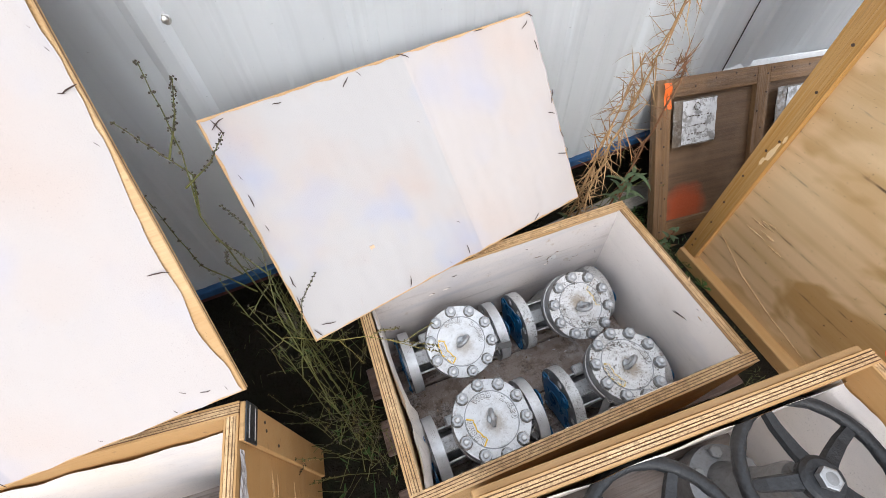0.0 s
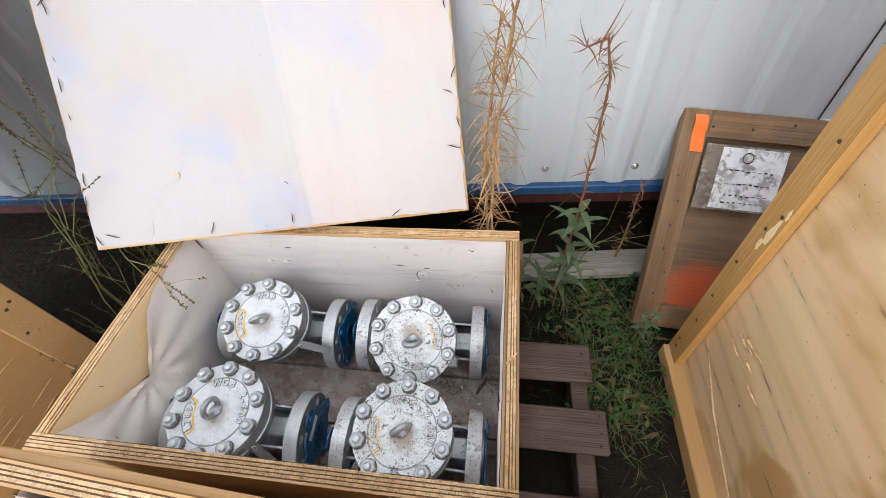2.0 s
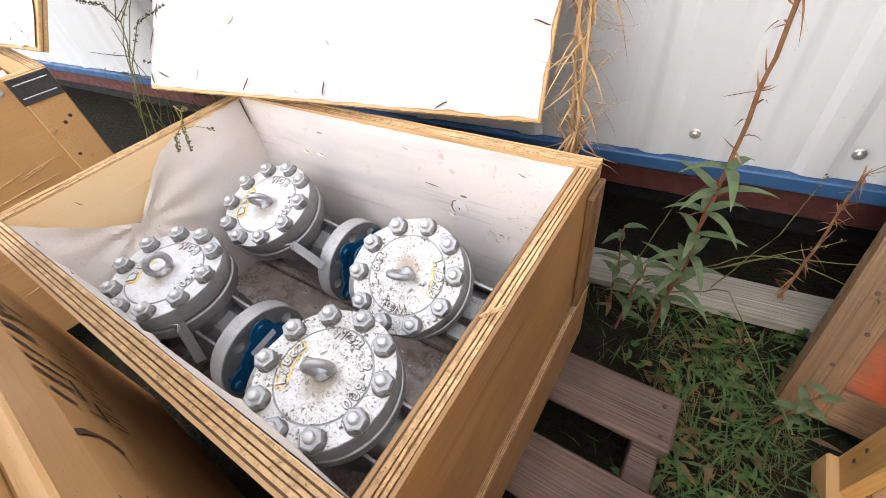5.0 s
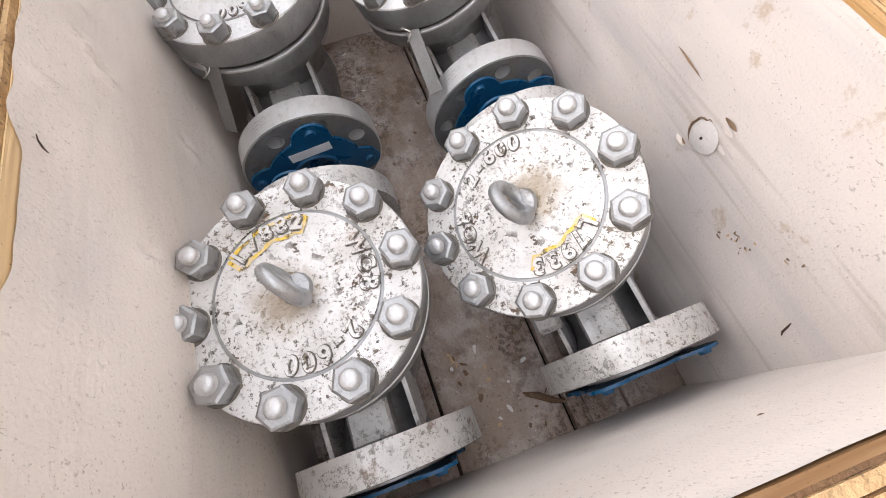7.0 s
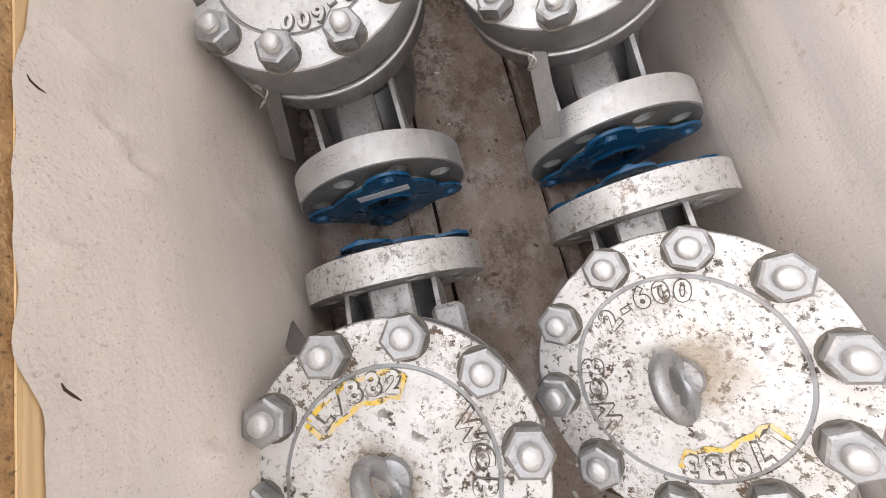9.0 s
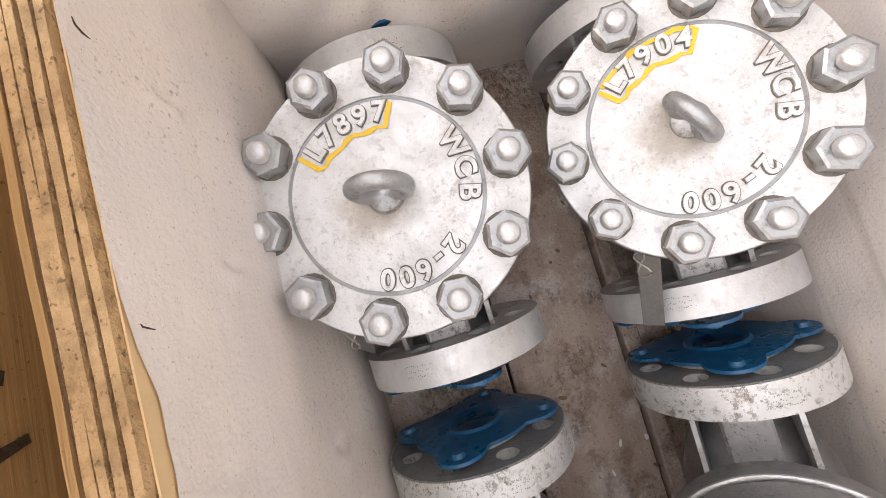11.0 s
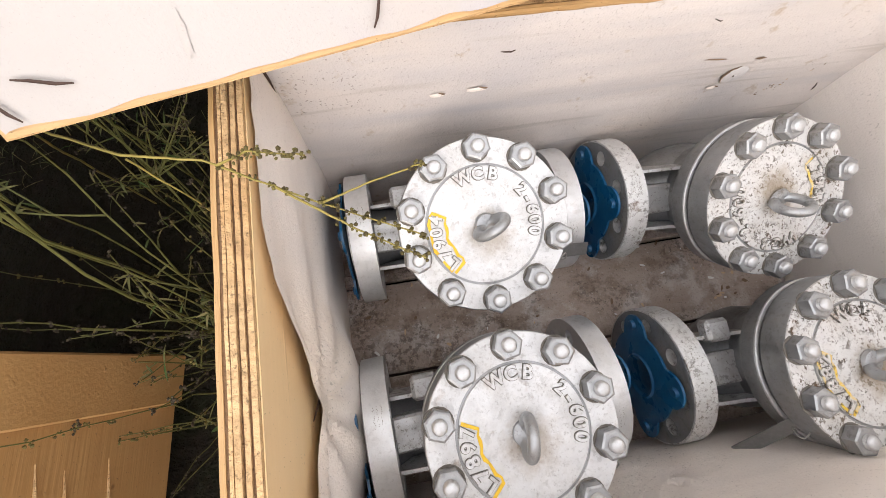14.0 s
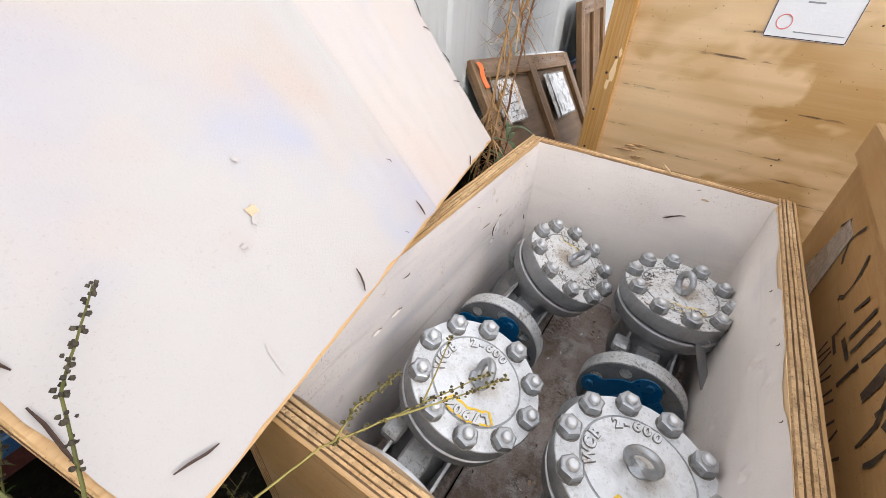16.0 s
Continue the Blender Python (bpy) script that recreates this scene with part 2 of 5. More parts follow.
M_NUT = m_paint("nut_paint", (0.36, 0.365, 0.37), 0.2, 0.15, 0.3, 0.8, 0.36)
M_EYE = m_paint("eye_bolt_paint", (0.40, 0.41, 0.42), 0.2, 0.15, 0.25, 0.75, 0.36)
M_STUD = m_paint("stud_paint", (0.54, 0.545, 0.55), 0.2, 0.12, 0.15, 0.65, 0.38)
M_BLUE = m_plain("blue_plastic", (0.004, 0.080, 0.19), 0.30, 0.0, 0.35, 160, 0.0002)
M_STEEL = m_plain("stainless_tag", (0.26, 0.26, 0.26), 0.48, 0.85, 0.3, 300, 0.0002)
M_WIRE = m_plain("steel_wire", (0.55, 0.54, 0.52), 0.35, 0.9, 0.2)
M_FACEPAPER = m_plain("grey_knot", (0.62, 0.60, 0.59), 0.6, 0, 0.2)
M_SCUFF = m_plain("brown_scuff", (0.20, 0.13, 0.08), 0.85, 0, 0.6, 300, 0.001, 90)
M_TANSCUFF = m_plain("tan_scuff", (0.58, 0.42, 0.27), 0.85, 0, 0.4, 300, 0.001, 90)
M_RUST = m_plain("dark_staple", (0.065, 0.038, 0.028), 0.6, 0.3, 0.5)
# Grime tone that also paints crevice shade round letters, nuts and threads.
M_GRIME_SHADE = m_plain("grime_and_crevice_shade", (0.17, 0.155, 0.135), 0.85, 0, 0.6, 260, 0.0006, 60)
M_YELLOW = m_plain("yellow_marker", (0.80, 0.50, 0.03), 0.55, 0.0, 0.2)


def m_worn_marker():
    """Yellow marker half rubbed off the paint below, grime on it."""
    m = Mat("worn_yellow_marker", 0.6).base((0.74, 0.50, 0.06))
    m.over(m.noise(110, 5, 0.7, lo=0.47, hi=0.55), (0.60, 0.57, 0.50), 0.55)
    m.over(m.noise(170, 6, 0.75, lo=0.54, hi=0.57), (0.10, 0.075, 0.045), 0.9)
    return m.done()


M_YELLOW_WORN = m_worn_marker()
M_FLOORWOOD = m_wood_old("crate_floor_wood", (0.40, 0.345, 0.315), (0.27, 0.21, 0.175), 0)
M_PALLET = m_wood_old("pallet_wood", (0.150, 0.095, 0.075), (0.065, 0.042, 0.034), 0)
M_GREYPLANK = m_wood_old("grey_plank_wood", (0.33, 0.30, 0.255), (0.19, 0.17, 0.14), 0)
M_OLD_X = m_wood_old("old_brown_wood_x", (0.235, 0.13, 0.055), (0.13, 0.072, 0.032), 0)
M_OLD_Z = m_wood_old("old_brown_wood_z", (0.235, 0.13, 0.055), (0.13, 0.072, 0.032), 2)
M_FOAM = m_plain("white_foam", (0.78, 0.78, 0.77), 0.8, 0, 0.15, 90, 0.0012)
M_ORANGE = m_plain("orange_ribbon", (0.86, 0.16, 0.02), 0.5, 0, 0.2)
M_BLACKIRON = m_plain("black_cast_iron", (0.018, 0.019, 0.021), 0.42, 0.2, 0.5, 180, 0.0008, 40)
M_MARKER = m_plain("black_marker", (0.055, 0.036, 0.022), 0.7, 0, 0.4)
M_PLATE = m_plain("dark_corner_plate", (0.05, 0.055, 0.06), 0.4, 0.5, 0.5)
M_TAPE = m_plain("clear_tape", (0.40, 0.37, 0.36), 0.12, 0.0, 0.5, 60, 0.003)
M_LABEL = m_plain("white_label", (0.80, 0.81, 0.83), 0.4, 0, 0.06)
M_PRINT = m_plain("grey_print", (0.25, 0.26, 0.28), 0.6, 0, 0.1)
M_REDPRINT = m_plain("red_print", (0.72, 0.22, 0.20), 0.6, 0, 0.1)
M_RAIL = m_plain("blue_rail_paint", (0.024, 0.080, 0.19), 0.45, 0.1, 0.3, 60)
M_BEAM = m_plain("red_oxide_beam", (0.085, 0.022, 0.018), 0.6, 0.1, 0.5)
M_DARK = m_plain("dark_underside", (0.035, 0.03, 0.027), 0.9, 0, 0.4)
M_BLACK = m_plain("under_cabin_shade", (0.006, 0.006, 0.006), 0.95, 0, 0.2)
M_STEM = m_leaf("green_stem", (0.085, 0.10, 0.027), (0.17, 0.15, 0.055))
M_OLIVE = m_leaf("olive_stem", (0.34, 0.27, 0.075), (0.26, 0.23, 0.07))
M_STEMRED = m_leaf("red_stem", (0.16, 0.05, 0.03), (0.22, 0.10, 0.05))
M_STRAW = m_leaf("dry_straw", (0.42, 0.27, 0.13), (0.26, 0.13, 0.05), 0.75)
M_STRAWDARK = m_leaf("dry_dark_straw", (0.17, 0.075, 0.04), (0.30, 0.17, 0.08), 0.75)
M_SEED = m_leaf("dark_seed", (0.045, 0.036, 0.028), (0.09, 0.075, 0.05), 0.8)
M_SEEDGREEN = m_leaf("green_seed", (0.17, 0.145, 0.05), (0.045, 0.032, 0.02), 0.8)
M_LEAF = m_leaf("willowherb_leaf", (0.062, 0.10, 0.042), (0.095, 0.125, 0.06), 0.5)
M_GRASS = m_leaf("grass_blade", (0.045, 0.078, 0.020), (0.19, 0.155, 0.068), 0.6)
M_CLOVER = m_leaf("ground_leaf", (0.040, 0.088, 0.022), (0.075, 0.11, 0.035), 0.5)
M_LITTER = m_leaf("dead_leaf", (0.10, 0.060, 0.028), (0.22, 0.155, 0.06), 0.7)


def m_siding():
    m = Mat("white_siding_paint", 0.42, 0.0).base((0.89, 0.91, 0.92))
    m.over(m.noise((8, 8, 0.9), 4, lo=0.42, hi=0.72), (0.78, 0.80, 0.82), 0.5)
    m.over(m.noise((30, 30, 1.2), 4, lo=0.55, hi=0.8), (0.50, 0.51, 0.51), 0.3)
    m.over(m.noise(140, 3, lo=0.70, hi=0.75), (0.2, 0.19, 0.17), 0.3)
    m.bump(m.noise(5, 2), 0.004, 0.15)
    m.rough(m.noise(8), 0.34, 0.5)
    return m.done()


M_SIDING = m_siding()


def m_ground():
    m = Mat("damp_soil", 0.9, world_space=True).base((0.018, 0.014, 0.010))
    m.over(m.noise(14, 5, lo=0.42, hi=0.62), (0.018, 0.022, 0.010), 0.7)
    m.over(m.noise(60, 4, lo=0.5, hi=0.7), (0.035, 0.027, 0.017), 0.4)
    m.over(m.noise(1.1, 3, lo=0.45, hi=0.6), (0.022, 0.018, 0.013), 0.5)
    m.bump(m.noise(40, 5), 0.012, 0.8)
    m.bump(m.noise(220, 4), 0.004, 0.7)
    m.b.inputs["Specular IOR Level"].default_value = 0.12
    return m.done()


M_GROUND = m_ground()


def m_spray():
    """Old board with a faded orange spray patch near its lower edge."""
    m = Mat("old_board_sprayed", 0.75).base((0.17, 0.10, 0.052))
    m.over(m.noise((3, 60, 60), 5, lo=0.35, hi=0.68), (0.10, 0.06, 0.034), 0.8)
    m.over(m.noise(9, 4, lo=0.45, hi=0.75), (0.24, 0.155, 0.085), 0.5)
    sep = m.t.nodes.new("ShaderNodeSeparateXYZ")
    m.link(m.co, sep.inputs[0])
    dx = m.math("MULTIPLY", m.math("SUBTRACT", sep.outputs[0], 0.16), 9.0)
    dz = m.math("MULTIPLY", m.math("SUBTRACT", sep.outputs[2], 0.10), 10.0)
    d = m.math("ADD", m.math("MULTIPLY", dx, dx), m.math("MULTIPLY", dz, dz))
    d = m.math("ADD", d, m.math("MULTIPLY", m.noise(12, 4, lo=0.2, hi=0.8), 0.8))
    m.over(m.ramp(d, 1.5, 0.5), (0.50, 0.085, 0.02), 0.85)
    m.bump(m.noise((4, 230, 230), 4), 0.001, 0.7)
    return m.done()


M_SPRAY = m_spray()


def m_floor():
    """Dusty pale boards: trampled paper scraps, brown damp patches, grit."""
    m = Mat("dusty_crate_floor", 0.8, world_space=True).base((0.43, 0.35, 0.30))
    m.over(m.noise((5, 40, 40), 4, lo=0.4, hi=0.7), (0.28, 0.205, 0.155), 0.6)
    m.over(m.noise(16, 5, 0.65, lo=0.50, hi=0.60), (0.56, 0.51, 0.48), 0.8)
    m.over(m.noise(23, 5, 0.7, lo=0.52, hi=0.62), (0.17, 0.115, 0.08), 0.6)
    m.over(m.math("MULTIPLY", m.noise(130, 5, 0.75, lo=0.50, hi=0.56), m.noise(9, 3, lo=0.48, hi=0.60)), (0.05, 0.028, 0.018), 0.6)
    m.over(m.noise(300, 4, 0.7, lo=0.60, hi=0.66), (0.06, 0.05, 0.04), 0.7)
    m.over(m.noise(240, 3, 0.7, lo=0.66, hi=0.70), (0.72, 0.70, 0.67), 0.7)
    m.bump(m.noise(60, 5), 0.0025, 0.6)
    m.bump(m.noise(350, 4), 0.0008, 0.7)
    return m.done()


M_FLOORDUST = m_floor()


def m_pouch():
    m = Mat("plastic_pouch_film", 0.18).base((0.20, 0.165, 0.13))
    m.over(m.noise(26, 5, 0.7, lo=0.50, hi=0.62), (0.50, 0.48, 0.46), 0.6)
    m.over(m.noise(14, 3, lo=0.5, hi=0.6), (0.09, 0.07, 0.05), 0.5)
    m.bump(m.noise(38, 3), 0.004, 0.7)
    return m.done()


M_POUCH = m_pouch()


def m_note():
    """A damp note sheet behind film: pale, with grey smears."""
    m = Mat("note_sheet", 0.22).base((0.70, 0.70, 0.70))
    m.over(m.noise(24, 5, 0.7, lo=0.49, hi=0.58), (0.16, 0.15, 0.13), 0.75)
    m.over(m.noise(9, 3, lo=0.5, hi=0.6), (0.52, 0.51, 0.50), 0.5)
    m.bump(m.noise(38, 3), 0.003, 0.6)
    return m.done()


M_NOTE = m_note()


# ---- mesh helpers ----
def mesh_of(bm, name, smooth=False):
    me = bpy.data.meshes.new(name)
    bmesh.ops.recalc_face_normals(bm, faces=bm.faces)
    bm.to_mesh(me)
    bm.free()
    if smooth:
        me.polygons.foreach_set("use_smooth", [True] * len(me.polygons))
        me.set_sharp_from_angle(angle=radians(38))
    return me


def part(name, bm, material, parent, label="", smooth=False, at=None):
    me = bm if isinstance(bm, bpy.types.Mesh) else mesh_of(bm, name, smooth)
    if material is not None and not me.materials:
        me.materials.append(material)
    ob = new(name, me)
    ob.parent = parent
    if at is not None:
        ob.matrix_basis = at
    if label:
        tagged(ob, label)
    return ob


def thing(name, label, category, m=None, group="", kind=""):
    ob = new(name)
    ob.empty_display_size = 0.05
    if m is not None:
        ob.matrix_basis = m
    return tagged(ob, label, category, group, kind)


def box(sx, sy, sz, at=(0, 0, 0), bevel=0.0, bm=None, rot=None):
    bm = bm or bmesh.new()
    made = bmesh.ops.create_cube(bm, size=1.0)["verts"]
    m = Matrix.Translation(at) @ (rot or Matrix()) @ Matrix.Diagonal((sx, sy, sz, 1))
    bmesh.ops.transform(bm, matrix=m, verts=made)
    if bevel:
        es = list({e for v in made for e in v.link_edges})
        bmesh.ops.bevel(bm, geom=es, offset=bevel, segments=1, affect="EDGES", profile=0.6)
    return bm


def lathe(profile, seg=48, bm=None, m=None):
    """Turn (radius, height) pairs about z."""
    bm = bm or bmesh.new()
    m = m or Matrix()
    rings = []
    for r, z in profile:
        if r < 1e-6:
            rings.append([bm.verts.new(m @ Vector((0, 0, z)))])
        else:
            rings.append([bm.verts.new(m @ Vector((r * math.cos(a), r * math.sin(a), z)))
                          for a in (2 * math.pi * k / seg for k in range(seg))])
    for a, b in zip(rings, rings[1:]):
        for k in range(seg):
            k2 = (k + 1) % seg
            if len(a) == 1 and len(b) > 1:
                bm.faces.new((a[0], b[k], b[k2]))
            elif len(b) == 1 and len(a) > 1:
                bm.faces.new((a[k], b[0], a[k2]))
            elif len(a) > 1:
                bm.faces.new((a[k], b[k], b[k2], a[k2]))
    return bm


def tube(points, radii, seg=6, bm=None, closed=False):
    bm = bm or bmesh.new()
    pts = [Vector(p) for p in points]
    if not hasattr(radii, "__len__"):
        radii = [radii] * len(pts)
    rings = []
    up = Vector((0.31, 0.17, 0.93))
    for k, p in enumerate(pts):
        if closed:
            d = pts[(k + 1) % len(pts)] - pts[k - 1]
        else:
            d = pts[min(k + 1, len(pts) - 1)] - pts[max(k - 1, 0)]
        d.normalize()
        side = d.cross(up)
        if side.length < 0.05:
            side = d.cross(Vector((1, 0, 0)))
        side.normalize()
        other = d.cross(side)
        rings.append([bm.verts.new(p + radii[k] * (math.cos(a) * side + math.sin(a) * other))
                      for a in (2 * math.pi * j / seg for j in range(seg))])
    pairs = list(zip(rings, rings[1:])) + ([(rings[-1], rings[0])] if closed else [])
    for a, b in pairs:
        for j in range(seg):
            j2 = (j + 1) % seg
            bm.faces.new((a[j], a[j2], b[j2], b[j]))
    if not closed:
        bm.faces.new(rings[0])
        bm.faces.new(rings[-1][::-1])
    return bm


def plate(outline, holes, thick, m=None):
    """A flat plate of any outline with holes, from z = 0 to thick."""
    bm = bmesh.new()
    edges = []
    for loop in [outline] + holes:
        vs = [bm.verts.new((x, y, 0)) for x, y in loop]
        edges += [bm.edges.new((vs[k], vs[(k + 1) % len(vs)])) for k in range(len(vs))]
    bmesh.ops.triangle_fill(bm, edges=edges, use_beauty=True)
    got = bmesh.ops.extrude_face_region(bm, geom=list(bm.faces))["geom"]
    bmesh.ops.translate(bm, verts=[g for g in got if isinstance(g, bmesh.types.BMVert)], vec=(0, 0, thick))
    if m is not None:
        bmesh.ops.transform(bm, matrix=m, verts=bm.verts)
    return bm


def circle(r, n=40, at=(0, 0)):
    return [(at[0] + r * math.cos(2 * math.pi * k / n), at[1] + r * math.sin(2 * math.pi * k / n)) for k in range(n)]


def sheet(nx, ny, fn, bm=None):
    """A grid sheet of points fn(u, v)."""
    bm = bm or bmesh.new()
    g = [[bm.verts.new(fn(i / nx, j / ny)) for i in range(nx + 1)] for j in range(ny + 1)]
    for j in range(ny):
        for i in range(nx):
            bm.faces.new((g[j][i], g[j][i + 1], g[j + 1][i + 1], g[j + 1][i]))
    return bm


GLYPHS = {}


def glyph(ch, size, thick, bold):
    """The mesh of one letter of the built-in font, centred on x, standing on its base line."""
    key = (ch, size, thick, bold)
    if key not in GLYPHS:
        cu = bpy.data.curves.new("letter", "FONT")
        cu.body, cu.size, cu.align_x, cu.extrude, cu.offset = ch, size, "CENTER", thick, bold
        cu.resolution_u = 4
        ob = bpy.data.objects.new("letter", cu)
        scene.collection.objects.link(ob)
        me = bpy.data.meshes.new_from_object(ob.evaluated_get(bpy.context.evaluated_depsgraph_get()))
        bpy.data.objects.remove(ob)
        GLYPHS[key] = me
    return GLYPHS[key]


def arc_text(text, radius, a0, a1, size, thick=0.0009, bold=0.00045, z=0.0):
    """Letters set clockwise on an arc, their heads outwards."""
    bm = bmesh.new()
    for k, ch in enumerate(text):
        if ch == " ":
            continue
        a = a0 + (a1 - a0) * k / (len(text) - 1)
        n0 = len(bm.verts)
        bm.from_mesh(glyph(ch, size, thick, bold))
        bm.verts.ensure_lookup_table()
        m = pose(radius * math.cos(radians(a)), radius * math.sin(radians(a)), z, 0, 0, a - 90)
        bmesh.ops.transform(bm, matrix=m, verts=bm.verts[n0:])
    return bm


def plane_pose(bl, br, tl):
    """A pose whose x runs from bl to br and whose y rises towards tl."""
    o, ex = Vector(bl), (Vector(br) - Vector(bl)).normalized()
    ey = Vector(tl) - o
    ey = (ey - ex * ey.dot(ex)).normalized()
    ez = ex.cross(ey)
    m = Matrix((ex, ey, ez)).transposed().to_4x4()
    m.translation = o
    return m


def edge_pose(bl, tl, along):
    """A pose whose y runs from bl to tl and whose x points about along."""
    ey = (Vector(tl) - Vector(bl)).normalized()
    ex = Vector(along)
    ex = (ex - ey * ex.dot(ey)).normalized()
    m = Matrix((ex, ey, ex.cross(ey))).transposed().to_4x4()
    m.translation = Vector(bl)
    return m


R = random.Random(7)


# ---- ground, container wall ----
WALL = pose(0.475, 0.599, 0, 0, 0, math.degrees(math.atan(0.0544)))

ground = tagged(new("ground", mesh_of(sheet(90, 90, lambda u, v: (
    math.copysign(abs(2 * u - 1) ** 4.0 * 400, u - 0.5) + (2 * u - 1) * 2.2,
    math.copysign(abs(2 * v - 1) ** 4.0 * 400, v - 0.5) + (2 * v - 1) * 2.2,
    0.012 * noise.noise((u * 40, v * 40, 0)) - 0.006)), "ground", True)),
    "damp dark soil with sparse weeds under the pallets", "ground", kind="structure")
ground.data.materials.append(M_GROUND)


def siding_profile():
    """The siding's profile along x: low trapezoid ribs with two shallow minor ribs between each pair."""
    pts = []
    ribs = [-1.36 - 0.37 * k for k in range(12, 0, -1)] + [-1.36, -0.99, -0.625, -0.335, -0.068, 0.192, 0.466] + [0.466 + 0.27 * k for k in range(1, 22)]
    for c in ribs:
        for dx, dy in ((-0.030, 0), (-0.016, -0.008), (-0.010, -0.009), (0.010, -0.009), (0.016, -0.008), (0.030, 0),
                       (0.088, 0.0), (0.098, -0.0016), (0.110, -0.0016), (0.120, 0), (0.185, 0), (0.195, -0.0016), (0.207, -0.0016), (0.217, 0)):
            pts.append((c + dx, dy))
    return pts


def build_wall():
    wall = thing("wall_north", "pale grey-white ribbed metal siding of a raised container cabin", "wall", WALL, kind="structure")
    pr = siding_profile()
    bm = bmesh.new()
    cols = [[bm.verts.new((x, y + off, z)) for z in (0.262, 2.3)] for off in (0.0,) for x, y in pr]
    for a, b in zip(cols, cols[1:]):
        bm.faces.new((a[0], b[0], b[1], a[1]))
    bmesh.ops.solidify(bm, geom=list(bm.faces), thickness=0.0012)
    part("siding", bm, M_SIDING, wall, smooth=False)
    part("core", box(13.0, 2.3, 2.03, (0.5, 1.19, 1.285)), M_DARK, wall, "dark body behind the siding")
    part("bottom_rail", box(13.0, 0.05, 0.030, (0.5, 0.006, 0.246), 0.003), M_RAIL, wall, "blue painted steel bottom rail")
    part("floor_beam", box(13.0, 0.06, 0.10, (0.5, 0.075, 0.185), 0.004), M_BEAM, wall, "red oxide steel floor beam")
    # Added black sheet: paints the deep shade below the raised cabin.
    part("shade_sheet", box(13.0, 0.02, 0.25, (0.5, 0.20, 0.11)), M_BLACK, wall, "added black sheet standing for the deep shade under the cabin")
    part("seam", box(0.002, 0.004, 1.6, (0.621, -0.001, 1.17)), M_DARK, wall, "dark open seam between two sheets")
    # screws with washers
    scr = lathe([(0, 0.0), (0.010, 0), (0.010, 0.0015), (0.0085, 0.003), (0.0055, 0.003), (0.0055, 0.007), (0.004, 0.008), (0, 0.008)], 14)
    me = mesh_of(scr, "screw", True)
    me.materials.append(M_WIRE)
    for z in (0.312, 0.971, 1.6):
        for x in [-0.244 + 0.24 * k for k in range(-4, 7)]:
            part("screw", me, None, wall, at=pose(x, -0.0005, z, 90, 0, 0))
    return wall


build_wall()


# ---- valves ----
def hexagon(af, h, chamfer=0.0012):
    bm = bmesh.new()
    r = af / math.sqrt(3)
    levels = ((r - chamfer, 0.0), (r, chamfer * 0.6), (r, h - chamfer * 0.7), (r - chamfer * 1.6, h))
    rings = [[bm.verts.new((q * math.cos(math.pi / 3 * k), q * math.sin(math.pi / 3 * k), z)) for k in range(6)] for q, z in levels]
    for a, b in zip(rings, rings[1:]):
        for k in range(6):
            bm.faces.new((a[k], a[(k + 1) % 6], b[(k + 1) % 6], b[k]))
    bm.faces.new(rings[-1])
    bm.faces.new(rings[0][::-1])
    return bm


NUT = mesh_of(hexagon(0.0232, 0.0132), "nut")
NUT.materials.append(M_NUT)
STUD = mesh_of(lathe([(0.0064, 0.0), (0.0064, 0.0128), (0.0068, 0.0134), (0.0062, 0.0142), (0.0068, 0.015), (0.0062, 0.0158), (0.0066, 0.0166), (0.0060, 0.0178), (0.0045, 0.0188), (0, 0.0190)], 14), "stud", True)
STUD.materials.append(M_STUD)
# Flat dark rings paint the contact shade at nut feet and stud gaps.
CONTACT_RING = mesh_of(lathe([(0.0, 0.0004), (0.0138, 0.0004), (0.0142, 0.0), (0.0, 0.0)], 18), "contact_shade_ring")
CONTACT_RING.materials.append(M_GRIME_SHADE)
THREAD_GAP = mesh_of(lathe([(0.0062, 0.01285), (0.0078, 0.01285), (0.0078, 0.0120), (0.0062, 0.0120)], 16), "thread_gap_shade")
THREAD_GAP.materials.append(M_GRIME_SHADE)
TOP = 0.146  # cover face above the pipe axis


def end_flange(side):
    holes = [circle(0.0095, 14, (0.0635 * math.cos(a), 0.0635 * math.sin(a))) for a in (math.pi / 8 + math.pi / 4 * k for k in range(8))]
    bm = plate(circle(0.0825, 64), holes + [circle(0.026, 32)], 0.0265)
    lathe([(0.026, 0.0265), (0.046, 0.0265), (0.046, 0.032), (0.026, 0.032), (0.026, 0.0265)], 40, bm)
    return bm


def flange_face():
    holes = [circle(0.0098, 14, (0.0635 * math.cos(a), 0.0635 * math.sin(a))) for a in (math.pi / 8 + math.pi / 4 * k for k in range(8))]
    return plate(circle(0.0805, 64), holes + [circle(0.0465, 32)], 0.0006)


def protector():
    """The blue push-in cap: a lobed plate with a collar and plugs."""
    out = []
    for k in range(120):
        a = 2 * math.pi * k / 120
        lobe = max(0.0, math.cos(4 * a)) ** 0.7
        out.append(((0.056 + 0.0215 * lobe) * math.cos(a), (0.056 + 0.0215 * lobe) * math.sin(a)))
    bm = plate(out, [], 0.0028)
    lathe([(0.0, 0.0028), (0.021, 0.0028), (0.024, 0.005), (0.026, 0.005), (0.028, 0.0028), (0.028, 0.0027)], 32, bm)
    for k in range(4):
        a = math.pi / 2 * k
        lathe([(0.0, 0.0065), (0.005, 0.0065), (0.0062, 0.0028), (0.0062, 0.0)], 12, bm, Matrix.Translation((0.065 * math.cos(a), 0.065 * math.sin(a), 0)))
    return bm


